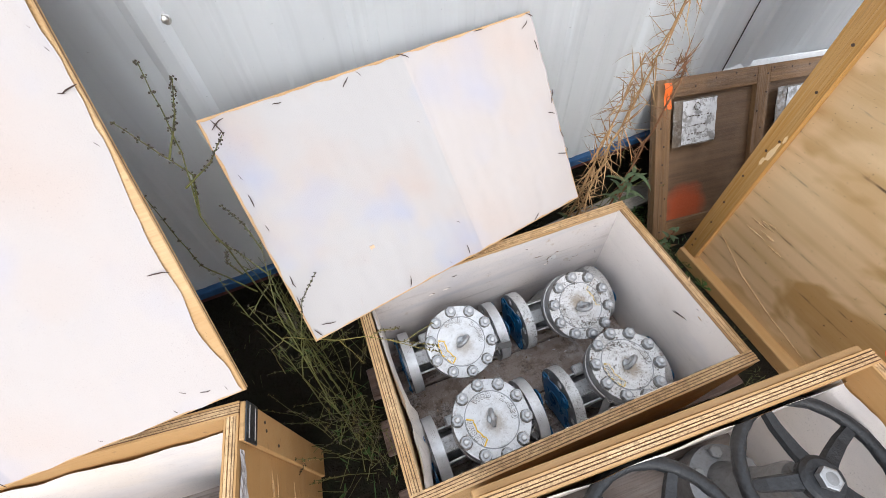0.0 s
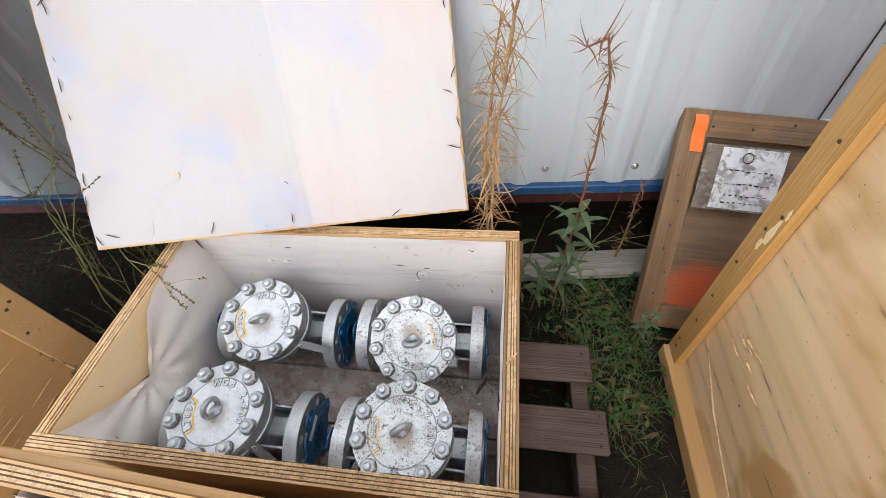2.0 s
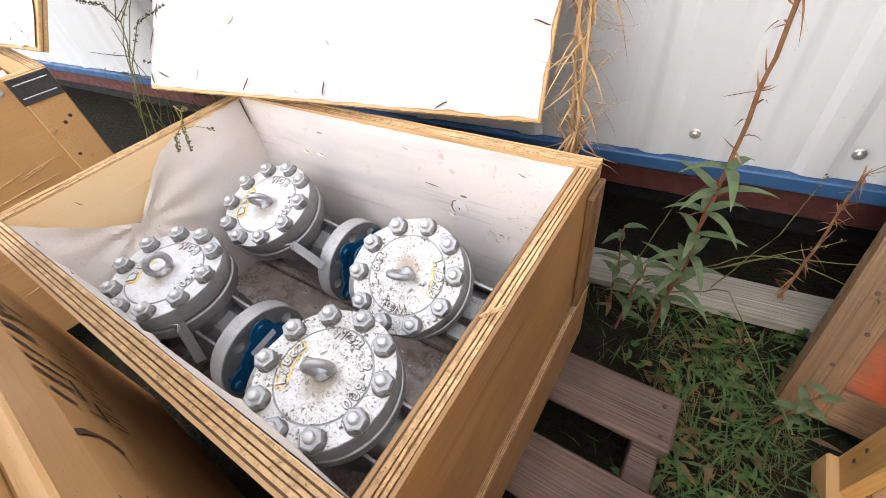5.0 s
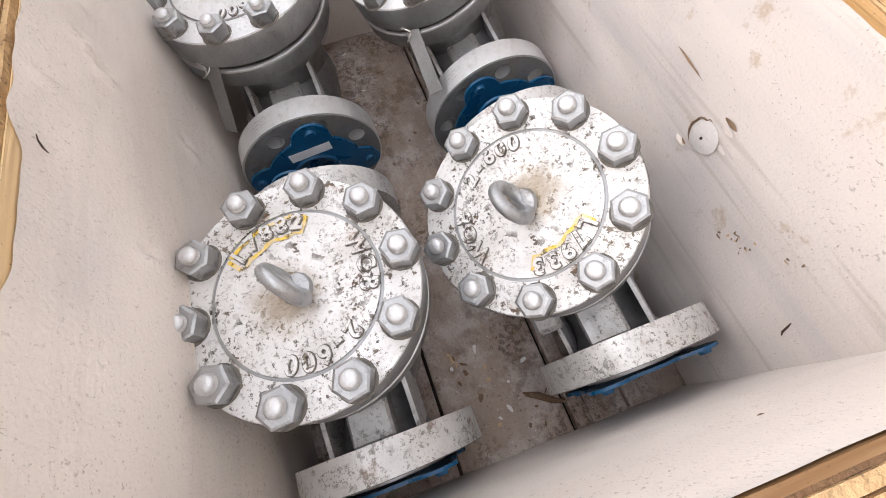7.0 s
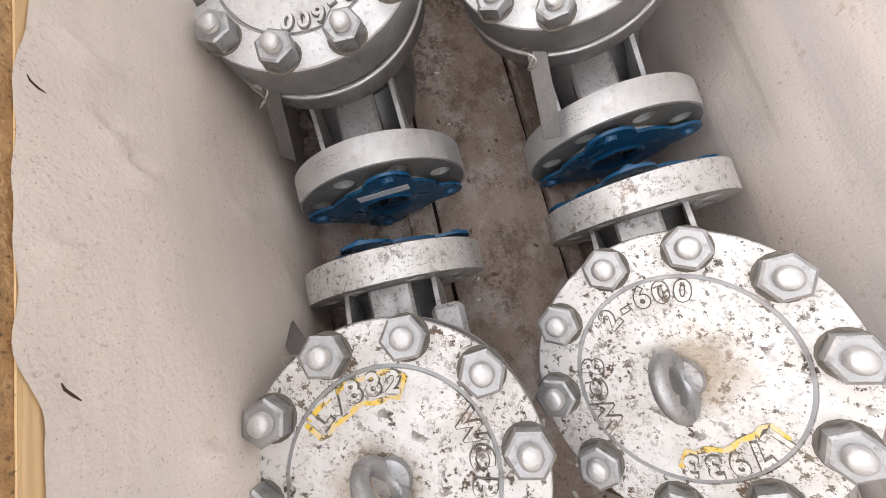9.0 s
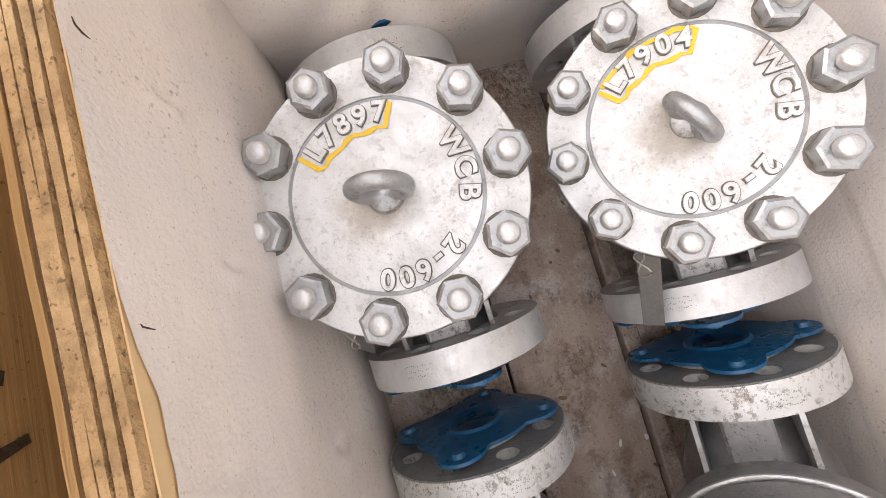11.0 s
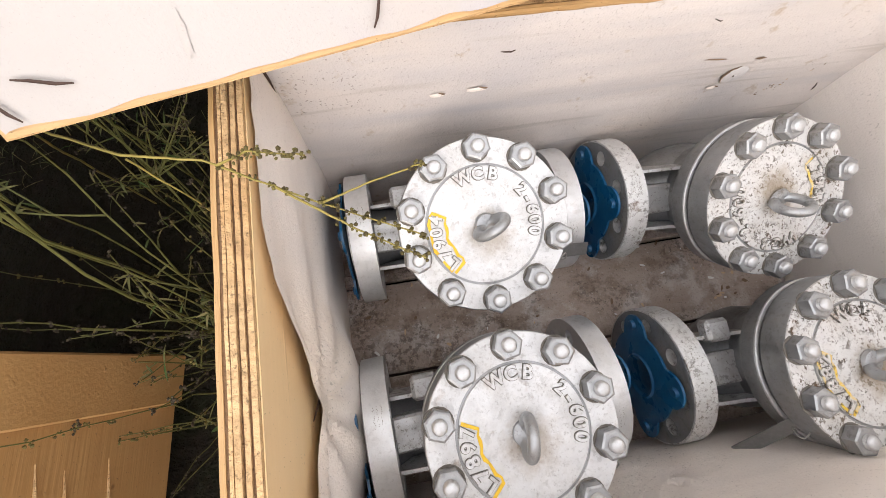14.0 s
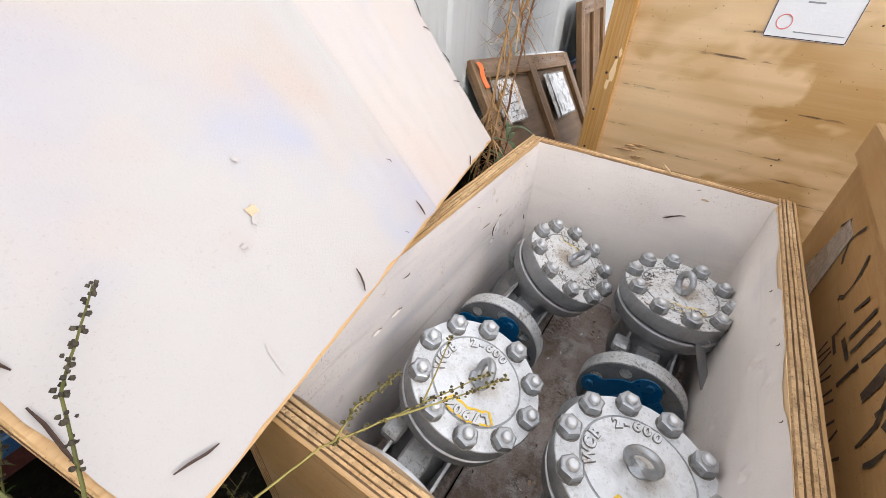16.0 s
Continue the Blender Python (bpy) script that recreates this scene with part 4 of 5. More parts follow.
    for y_, z_, q in ((-0.110, 0.421, 0.006), (0.071, 0.427, 0.0045), (-0.103, 0.367, 0.007), (-0.092, 0.372, 0.004), (0.105, 0.391, 0.006)):
        scrap("paper_blister", pose(xr, y_, z_, 0, -90, 0), 9, q, q * 0.8, M_LINER, "", 100 + int(q * 1e4), 0.002)
    scrap("scuff", pose(xr, -0.121, 0.431, 0, -90, 0), 9, 0.0022, 0.007, M_TANSCUFF, "tan scuffed spot", 110, 0.0008)
    scrap("scuff", pose(xr, 0.098, 0.389, 0, -90, 0), 9, 0.0028, 0.016, M_TANSCUFF, "tan scuffed spot", 111, 0.0008)
    scrap("scuff", pose(xr - 0.001, 0.078, 0.389, 0, -90, 0), 8, 0.0025, 0.004, M_SCUFF, "", 112)
    # dark open seam in one far corner
    for x_, sgn, rad in ((xi0, 1, 0.0013),):
        part("corner_seam", tube([(x_ + sgn * (0.0065 + 0.0012 * math.sin(k * 1.3)), yi1 - 0.0065, z1 - 0.006 - 0.034 * k) for k in range(10)], [rad * (1 + 0.4 * math.sin(k * 2.2)) for k in range(10)], 5), M_RUST, c, "dark open seam in the lining's corner")
    part("bark_strip", tube([(0.312, 0.020, z0 + 0.018), (0.320, 0.034, z0 + 0.021), (0.330, 0.048, z0 + 0.020), (0.338, 0.066, z0 + 0.018)], [0.001, 0.0042, 0.0036, 0.0008], 6), M_SCUFF, c, "brown strip of bark on the floor")
    rf = random.Random(21)
    for k in range(60):
        fx = rf.uniform(-0.30, 0.35) if k % 3 else rf.uniform(0.24, 0.35)
        scrap("floor_crumb", pose(fx, rf.uniform(-0.05, 0.06), z0 + 0.0150, 0, 0, rf.uniform(0, 180)), 7, rf.uniform(0.0015, 0.006), rf.uniform(0.001, 0.003), (M_SCUFF, M_TANSCUFF, M_FOAM, M_SCUFF)[k % 4], "", 600 + k, rf.uniform(0.0006, 0.002))
    # dark shards and old staples in the lining
    for x, y, z, rx, ry, rz, s in ((-0.316, -0.080, 0.345, 80, 30, 80, 0.03), (-0.3165, -0.135, 0.428, 90, 60, 90, 0.012), (0.118, -0.2185, 0.428, 90, 50, 0, 0.016),
                                   (0.3640, -0.088, 0.386, 90, 22, 90, 0.036), (0.3625, -0.083, 0.383, 82, 30, 90, 0.030), (0.3645, -0.106, 0.447, 90, 30, 90, 0.008), (0.341, 0.1965, 0.290, 90, 70, 0, 0.016), (-0.1, 0.196, 0.42, 90, 0, 0, 0.014), (0.10, 0.196, 0.43, 90, 20, 0, 0.010),
                                   (0.126, -0.2135, 0.443, 90, 50, 0, 0.010), (0.011, -0.2145, 0.452, 90, 70, 0, 0.008), (-0.095, -0.2145, 0.452, 90, 70, 0, 0.007), (-0.205, -0.2135, 0.454, 90, 60, 0, 0.008), (0.30, 0.196, 0.43, 90, 20, 0, 0.012)):
        staple(c, pose(x, y, z, rx, ry, rz), s)
    part("splinter", tube([(0.374, -0.053, 0.4600), (0.380, -0.047, 0.4625), (0.386, -0.042, 0.4645), (0.391, -0.036, 0.4675)], [0.0010, 0.0026, 0.0022, 0.0006], 5), M_EDGE_L, c, "pale split splinter on the rim")
    return c


build_main_crate()


def build_lid(label, m, w, hgt, seed, staples, slit, chips=()):
    """A plywood lid lying in its local xy plane, its papered face up."""
    rr = random.Random(seed)
    lid = thing("crate_lid", label, "lid", m, "crate lids")
    t = 0.014
    part("board", box(w, hgt, t, (w / 2, hgt / 2, -t / 2 - 0.0005), 0.0008), M_PLY_X, lid, "plywood board with bare yellow edge")
    for k in range(3):
        z = -t * (0.2 + 0.3 * k)
        bm = box(w + 0.0012, hgt + 0.0012, t * 0.12, (w / 2, hgt / 2, z))
        part("ply", bm, M_EDGE_D if k % 2 else M_EDGE_L, lid)

    def fn(u, v):
        x, y = w * u, hgt * v
        e = min(u, 1 - u, v, 1 - v)
        ragged = 0.004 * noise.noise((x * 30 + seed, y * 30, 0)) if e < 1e-6 else 0
        inset = 0.004 + ragged
        bare = slit * max(0.0, math.sin(math.pi * min(1, max(0, (v - 0.01) / 0.50)))) ** 0.6 * (0.85 + 0.5 * noise.noise((y * 12, 0, seed)))
        x = min(max(x, inset), w - inset - bare)
        y = min(max(y, inset), hgt - inset)
        z = 0.0012 + 0.0022 * (0.5 + noise.noise((x * 6, y * 3, seed))) + 0.001 * noise.noise((x * 40, y * 9, seed))
        if slit:
            z += 0.0035 * (1 + math.sin(x * 62 + 2.2 * noise.noise((x * 3, y * 2, seed)))) * (0.4 + 0.6 * v)
        z += 0.0016 * math.exp(-((u - 0.565 + 0.02 * v) / 0.006) ** 2)
        if u > 0.97:
            z += slit * 0.2 * max(0, noise.noise((y * 9, 2, seed)))
        return (x, y, max(0.0006, z))

    part("paper_cover", sheet(110, 50, fn), M_LIDPAPER, lid, "white paper facing with faint pink and blue stains", True)
    for x, y, a, ln in staples:
        staple(lid, pose(x, y, 0.0046, 0, 0, a), ln, rr.uniform(-1, 1))
    for k, (x, y, sx, sy, mat) in enumerate(chips):
        part("torn_chip", ragged(11, sx, sy, 200 + k, 0.0003), mat, lid, "torn chip in the paper", True, pose(x, y, 0.0036, 0, 0, 40 * k))
    return lid


CHIPS = ((0.188, 0.129, 0.008, 0.006, M_TANSCUFF), (0.186, 0.124, 0.008, 0.0035, M_LIDPAPER), (0.118, 0.031, 0.013, 0.003, M_LIDPAPER), (0.207, 0.171, 0.004, 0.003, M_LIDPAPER), (0.16, 0.11, 0.004, 0.0025, M_LIDPAPER))
build_lid("white papered plywood crate lid leaning against the container wall", plane_pose((-0.441, 0.105, 0.501), (0.290, 0.274, 0.467), (-0.486, 0.391, 0.866)), 0.751, 0.468, 3, [
    (0.235, 0.02, -110, 0.024), (0.394, 0.022, -92, 0.022), (0.602, 0.011, 35, 0.022), (0.039, 0.025, -19, 0.028), (0.012, 0.018, -65, 0.022), (0.026, 0.446, -73, 0.032), (0.028, 0.453, 31, 0.028),
    (0.02, 0.356, -76, 0.01), (0.018, 0.311, -88, 0.024), (0.02, 0.254, -80, 0.013), (0.014, 0.139, -94, 0.025), (0.006, 0.089, -97, 0.038), (0.136, 0.453, -8, 0.017), (0.272, 0.45, 41, 0.021)] + [
    (0.303, 0.457, -55, 0.012), (0.406, 0.463, -25, 0.027), (0.598, 0.463, -3, 0.024), (0.722, 0.443, 32, 0.023), (0.742, 0.46, -30, 0.021), (0.738, 0.394, -85, 0.024), (0.745, 0.272, -116, 0.032),
    (0.731, 0.235, -23, 0.019), (0.745, 0.176, -76, 0.023), (0.732, 0.13, -18, 0.026), (0.388, 0.331, -40, 0.006), (0.394, 0.094, -40, 0.010), (0.341, 0.014, -50, 0.007)], 0.0, CHIPS)
build_lid("large white papered lid leaning over a second open crate", plane_pose((-1.34, -0.020, 0.587), (-0.552, 0.012, 0.595), (-1.335, 0.330, 1.074)), 0.789, 0.84, 9, [
    (0.78, 0.503, 18, 0.022), (0.769, 0.5, -15, 0.009), (0.762, 0.24, -6, 0.03), (0.735, 0.028, -15, 0.015), (0.705, 0.041, -34, 0.01), (0.681, 0.014, -61, 0.008), (0.566, 0.015, -49, 0.006),
    (0.422, 0.006, -62, 0.011), (0.774, 0.578, -55, 0.004), (0.78, 0.551, -62, 0.007), (0.776, 0.432, -50, 0.008), (0.766, 0.02, -72, 0.008)], 0.016)


def build_plain_crate(label, corner, length, depth, z0, z1, turn, seed, extra=None):
    """An open plywood crate; corner is its far right top corner seen from the front, local x runs left from it, local y towards the front."""
    c = thing("open_crate", label, "crate", pose(corner[0], corner[1], z0, 0, 0, turn))
    t, h = 0.024, z1 - z0
    ply_wall(c, length, h, t, pose(-length / 2, -t / 2, 0), seed, "back_panel", M_PLY_BROWN)
    ply_wall(c, length, h, t, pose(-length / 2, -depth + t / 2, 0), seed + 1, "front_panel", M_PLY_BROWN)
    ply_wall(c, depth - 2 * t - 0.001, h, t, pose(-t / 2, -depth / 2, 0, 0, 0, 90), seed + 2, "side_panel", M_PLY_BROWN)
    ply_wall(c, depth - 2 * t - 0.001, h, t, pose(-length + t / 2, -depth / 2, 0, 0, 0, 90), seed + 3, "side_panel", M_PLY_BROWN)
    part("floor_board", box(length - 2 * t, depth - 2 * t, 0.018, (-length / 2, -depth / 2, 0.04)), M_FLOORWOOD, c)
    for k, fn in enumerate((
            lambda u, v: (-t - (length - 2 * t) * u, -t - 0.004 - 0.006 * (0.5 + noise.noise((u * 6, v * 3, seed))), 0.05 + (h - 0.055 - 0.016 * (0.5 + noise.noise((u * 14, 3, seed))) * (1 if v > 0.99 else 1) - 0.05) * v + 0.004),
            lambda u, v: (-t - 0.004 - 0.006 * (0.5 + noise.noise((u * 6, v * 3, seed + 2))), -t - (depth - 2 * t) * u, 0.05 + (h - 0.06 - 0.02 * (0.5 + noise.noise((u * 12, 5, seed))) - 0.045) * v + 0.004),
            lambda u, v: (-length + t + 0.006, -t - (depth - 2 * t) * u, 0.05 + (h - 0.11) * v),
            lambda u, v: (-t - (length - 2 * t) * u, -depth + t + 0.006, 0.05 + (h - 0.11) * v))):
        part("paper_liner", sheet(50, 18, fn), M_LINER, c, "creased white paper lining", True)
    return c


# crate in front, with handwheels
front_crate = build_plain_crate("brown plywood crate holding black handwheel valves, marked with black strokes", (0.464, -0.307), 0.705, 0.60, 0.09, 0.601, -2.7, 20)
# left crate under the leaning lid
left_crate = build_plain_crate("brown plywood crate with dark corner plate and paper lining", (-0.576, 0.010), 0.78, 0.60, 0.08, 0.568, -6.0, 40)


def strokes(parent, name, label, lines, m, width, mat):
    """Painted strokes, each a flat ribbon through points of a plane."""
    for ln in lines:
        bm = bmesh.new()
        prev = None
        for k, p in enumerate(ln):
            a, b = Vector((*ln[max(k - 1, 0)], 0)), Vector((*ln[min(k + 1, len(ln) - 1)], 0))
            d = (b - a).normalized()
            s = Vector((-d.y, d.x, 0)) * width * (0.5 + 0.2 * math.sin(k * 2.1))
            cur = (bm.verts.new(Vector((*p, 0)) + s), bm.verts.new(Vector((*p, 0)) - s))
            if prev:
                bm.faces.new((prev[0], prev[1], cur[1], cur[0]))
            prev = cur
        part(name, bm, mat, parent, label, at=m)


# marker strokes on the front crate's face towards the open crate; local x runs left, y up
FACE = pose(0, 0.0012, 0, 90, 0, 180)
BROAD = [[(0.529, 0.383), (0.548, 0.394), (0.566, 0.399), (0.583, 0.405)], [(0.484, 0.360), (0.481, 0.385), (0.468, 0.410)]]
strokes(front_crate, "marker_stroke", "broad black marker blot", BROAD, FACE, 0.013, M_MARKER)
strokes(front_crate, "marker_stroke", "black marker stroke", [
    [(0.557, 0.350), (0.560, 0.362), (0.558, 0.376), (0.558, 0.392)], [(0.516, 0.373), (0.515, 0.409)], [(0.410, 0.354), (0.409, 0.402)], [(0.386, 0.355), (0.386, 0.402)], [(0.438, 0.368), (0.440, 0.404)], [(0.350, 0.369), (0.356, 0.396)],
    [(0.437, 0.327), (0.438, 0.363)], [(0.415, 0.348), (0.376, 0.346)], [(0.387, 0.329), (0.354, 0.330), (0.353, 0.354)], [(0.279, 0.409), (0.294, 0.389), (0.300, 0.373), (0.301, 0.357), (0.291, 0.347)],
    [(0.227, 0.362), (0.212, 0.368), (0.194, 0.383), (0.200, 0.398), (0.213, 0.415)], [(0.124, 0.371), (0.148, 0.395)], [(0.502, 0.396), (0.527, 0.372), (0.533, 0.344)]], FACE, 0.0055, M_MARKER)
rb = random.Random(6)
strokes(front_crate, "written_bar", "black marker bar", [[(x + rb.uniform(-0.004, 0.004), 0.292 + rb.uniform(0, 0.008)), (x + rb.uniform(-0.008, 0.008), 0.325 + rb.uniform(-0.008, 0))] for x in (0.352, 0.368, 0.379, 0.398, 0.410, 0.432, 0.449, 0.480, 0.502, 0.524)], FACE, 0.003, M_MARKER)
part("cleat", box(0.713, 0.012, 0.055, (-0.3565, 0.0065, 0.470), 0.002), M_PLY_BROWN, front_crate, "plywood cleat below the rim")
part("tape_patch", plate([(0.143, 0.392), (0.193, 0.391), (0.204, 0.277), (0.094, 0.260)], [], 0.0008, FACE), M_TAPE, front_crate, "grey adhesive tape patch")
part("orange_ribbon", tube([(0.004, -0.03, 0.52), (0.010, -0.02, 0.522), (0.05, -0.01, 0.515), (0.10, -0.02, 0.508)], [0.006, 0.009, 0.008, 0.004], 6), M_ORANGE, front_crate, "orange plastic ribbon")
# left crate's hardware, on the side towards the open crate
part("corner_plate", box(0.003, 0.068, 0.046, (0.0124, -0.036, 0.463), 0.0008), M_PLATE, left_crate, "dark grey steel corner plate")
part("cleat", box(0.010, 0.066, 0.485, (0.0056, -0.034, 0.2435), 0.002), M_PLY_BROWN, left_crate, "vertical plywood corner cleat")
bmt = sheet(12, 40, lambda u, v: (0.0015 + 0.004 * abs(noise.noise((u * 9, v * 6, 1))) + 0.002 * math.sin(u * 17 + 3 * noise.noise((u, v * 4, 6))) ** 2, -0.080 - 0.26 * v, 0.480 - 0.016 * v - (0.012 + 0.034 * v ** 0.6) * u))
part("tape", bmt, M_TAPE, left_crate, "crumpled clear packing film", True)
# Two ribs in bright metal paint the highlight lines on the dark plate.
for dz in (-0.012, 0.012):
    part("plate_rib", box(0.0016, 0.056, 0.0022, (0.0142, -0.036, 0.463 + dz), 0.0006), M_WIRE, left_crate, "pressed rib coloured bright as its highlight")
for dy, dz in ((-0.020, 0.400), (-0.034, 0.392), (-0.05, 0.33)):
    part("nail", lathe([(0, 0.0012), (0.0032, 0.001), (0.0036, 0), (0.0036, -0.002)], 8), M_RUST, left_crate, "", False, pose(0.0108, dy, dz, 0, 90, 0))
rs = random.Random(77)
for k in range(20):
    y_, z_, ln = -0.085 - 0.16 * rs.random(), 0.10 + 0.25 * rs.random(), 0.05 + 0.08 * rs.random()
    part("splinter", tube([(0.0004, y_, z_), (0.0014, y_ - ln * 0.5, z_ - 0.004), (0.0004, y_ - ln, z_ - 0.010)], [0.0004, 0.0015, 0.0003], 4), M_EDGE_L, left_crate)


def build_handwheel(x, y, z, r, turn, tilt, label):
    w = thing("gate_valve", label, "valve", pose(x, y, z, tilt, 0, turn), "handwheel valves")
    rim = [(r * math.cos(2 * math.pi * k / 56), r * math.sin(2 * math.pi * k / 56), 0) for k in range(56)]
    part("handwheel_rim", tube(rim, [0.0115 + 0.0008 * math.sin(k * 2.2) for k in range(56)], 10, closed=True), M_BLACKIRON, w, "black painted cast handwheel rim", True)
    for k in range(5):
        a = radians(72 * k)
        pts = [(q * r * math.cos(a), q * r * math.sin(a), dz) for q, dz in ((0.18, 0.002), (0.4, -0.004), (0.7, -0.006), (0.96, 0.0))]
        bm = bmesh.new()
        prev = None
        for q, (px, py, pz) in enumerate(pts):
            s = Vector((-math.sin(a), math.cos(a), 0)) * (0.015 - 0.0018 * q)
            up = Vector((0, 0, 0.005))
            p = Vector((px, py, pz))
            cur = [bm.verts.new(v_) for v_ in (p + s - up, p + s * 0.75 + up, p - s * 0.75 + up, p - s - up)]
            if prev:
                for j in range(4):
                    bm.faces.new((prev[j], cur[j], cur[(j + 1) % 4], prev[(j + 1) % 4]))
            prev = cur
        part("spoke", bm, M_BLACKIRON, w)
    part("hub", lathe([(0, -0.012), (0.033, -0.012), (0.036, -0.006), (0.036, 0.006), (0.030, 0.011), (0, 0.012)], 28), M_BLACKIRON, w, "", True)
    n = part("hub_nut", NUT, None, w, "bright hexagon nut", at=pose(0, 0, 0.0118) @ Matrix.Diagonal((1.35, 1.35, 1.0, 1)))
    part("stem", lathe([(0.0, -0.26), (0.012, -0.26), (0.012, 0.020), (0.010, 0.025), (0, 0.026)], 16), M_STEEL, w, "", True)
    bm = lathe([(0, -0.30), (0.085, -0.30), (0.085, -0.25), (0.05, -0.245), (0.034, -0.20), (0.030, -0.12), (0.034, -0.06), (0.03, -0.045), (0, -0.045)], 32)
    part("yoke", bm, M_BODY, w, "grey painted bonnet and yoke", True)
    for k in range(6):
        part("nut", NUT, None, w, at=pose(0.068 * math.cos(k * 1.047), 0.068 * math.sin(k * 1.047), -0.25))
    part("body", lathe([(0, -0.36), (0.07, -0.36), (0.078, -0.33), (0.07, -0.30), (0, -0.30)], 32), M_BODY, w, "", True)
    return w


build_handwheel(0.298, -0.441, 0.500, 0.126, 20, 4, "gate valve with large black spoked handwheel, standing in a crate")
build_handwheel(0.008, -0.437, 0.500, 0.124, 50, -4, "gate valve with black spoked handwheel beside another")


def lying_valve(m, label):
    v = thing("flanged_valve", label, "valve", m)
    body_parts(v, 0.150, 0.142)
    for x, ry in ((0.11, 90), (-0.118, -90)):
        f = part("end_flange", end_flange(1), M_BODY, v, "", True, pose(x, 0, 0, 0, ry, 0))
        part("flange_protector", protector(), M_BLUE, f, "lobed blue plastic flange cap", True, pose(0, 0, 0.0335))
    part("cover", lathe([(0, 0.0856), (0.0868, 0.0856), (0.0868, TOP - 0.002), (0.085, TOP), (0, TOP)], 56), M_COVER_CLEAN, v, "", True)
    return v


lying_valve(pose(-0.80, -0.20, 0.222, 0, 0, 84), "grey flanged valve lying in a paper-lined crate")


# ---- pallet under the open crate ----
def build_pallet():
    p = thing("pallet", "dark weathered wooden pallet under the crate, boards jutting out", "pallet")
    for k, (ya, yb, xe) in enumerate(((0.160, 0.225, 0.60), (0.082, 0.176, 0.584), (-0.075, 0.018, 0.604), (-0.250, -0.160, 0.60))):
        if k == 0:
            continue
        part("deck_board", box(xe + 0.40, yb - ya, 0.018, ((xe - 0.40) / 2, (ya + yb) / 2, 0.089 - 0.001 * k), 0.003), M_PALLET, p)
    nail = mesh_of(lathe([(0, 0.0012), (0.003, 0.001), (0.0036, 0), (0.0036, -0.002)], 8), "nail")
    nail.materials.append(M_RUST)
    for x, y in ((0.588, 0.004), (0.583, -0.012), (0.590, -0.034), (0.585, -0.060), (0.568, 0.100), (0.563, 0.150)):
        part("nail", nail, None, p, at=pose(x, y, 0.0985 if y > 0.05 else 0.0965))
    for x in (-0.30, 0.10, 0.555):
        part("stringer", box(0.04, 0.42, 0.072, (x, -0.04, 0.038), 0.003), M_PALLET, p)
    return p


build_pallet()
plank = thing("plank", "long grey weathered plank lying on the ground along the wall", "plank", pose(0.56, 0.470, 0.040, 8, 0, 6))
part("board", box(0.95, 0.085, 0.028, (0, 0, 0), 0.003), M_GREYPLANK, plank)


# ---- tall plywood crate ----
def build_tall_crate():
    c = thing("tall_crate", "tall yellow plywood crate with stained face and edge boards", "crate", pose(0.812, 0.220, 0.0))
    part("side_panel", box(0.016, 0.90, 0.95, (0.011, -0.45, 0.525)), M_CRATE_FACE, c, "pale plywood face with dark cracks")
    part("back_panel", box(0.6, 0.016, 0.95, (0.320, -0.009, 0.525)), M_PLY_BROWN, c)
    part("front_panel", box(0.6, 0.016, 0.95, (0.320, -0.891, 0.525)), M_PLY_BROWN, c)
    part("side_panel", box(0.016, 0.86, 0.95, (0.63, -0.45, 0.525)), M_PLY_BROWN_Y, c)
    part("top_panel", box(0.63, 0.90, 0.018, (0.315, -0.45, 1.010)), M_PLY_Y, c)
    part("edge_board", box(0.020, 0.058, 0.95, (-0.008, -0.029, 0.525), 0.002), M_BOARD, c, "varnished vertical edge board with nail holes")
    part("edge_board", box(0.020, 0.058, 0.95, (-0.008, -0.871, 0.525), 0.002), M_BOARD, c)
    part("base_skid", box(0.05, 0.91, 0.05, (-0.006, -0.455, 0.025), 0.003), M_PLY_BROWN_Y, c, "brown timber base skid")
    part("base_skid", box(0.09, 0.90, 0.05, (0.58, -0.45, 0.025), 0.003), M_PLY_BROWN_Y, c)
    nail = lathe([(0, 0.0012), (0.003, 0.001), (0.0036, 0), (0.0036, -0.002)], 10)
    me = mesh_of(nail, "nail")
    me.materials.append(M_RUST)
    rr = random.Random(4)
    for z in (0.09, 0.12, 0.22, 0.31, 0.42, 0.52, 0.56, 0.70, 0.81, 0.93):
        part("nail", me, None, c, at=pose(-0.0182, -0.018 - rr.random() * 0.026, z, 0, -90, 0))
    for k in range(16):
        part("nail", me, None, c, at=pose(0.0028, -0.1 - rr.random() * 0.7, 0.15 + rr.random() * 0.8, 0, -90, 0) @ Matrix.Diagonal((0.6, 0.6, 0.6, 1)))
    # label: white sheet with a printed red sign and grey lines
    lab = part("shipping_label", box(0.0012, 0.150, 0.125, (0.0018, -0.408, 0.708), 0.0003), M_LABEL, c, "white printed label, text too small to read")
    for k, (yy, zz, w_, h_) in enumerate(((-0.395, 0.742, 0.05, 0.004), (-0.405, 0.725, 0.035, 0.003), (-0.402, 0.716, 0.03, 0.003), (-0.375, 0.735, 0.03, 0.003), (-0.43, 0.66, 0.09, 0.002))):
        part("print_line", box(0.0006, w_, h_, (0.0009, yy, zz)), M_PRINT, lab)
    ringp = [(0.0008, -0.362 + 0.014 * math.cos(a), 0.677 + 0.014 * math.sin(a)) for a in (2 * math.pi * k / 24 for k in range(24))]
    part("print_ring", tube(ringp, 0.0012, 4, closed=True), M_REDPRINT, lab, "red ring sign")
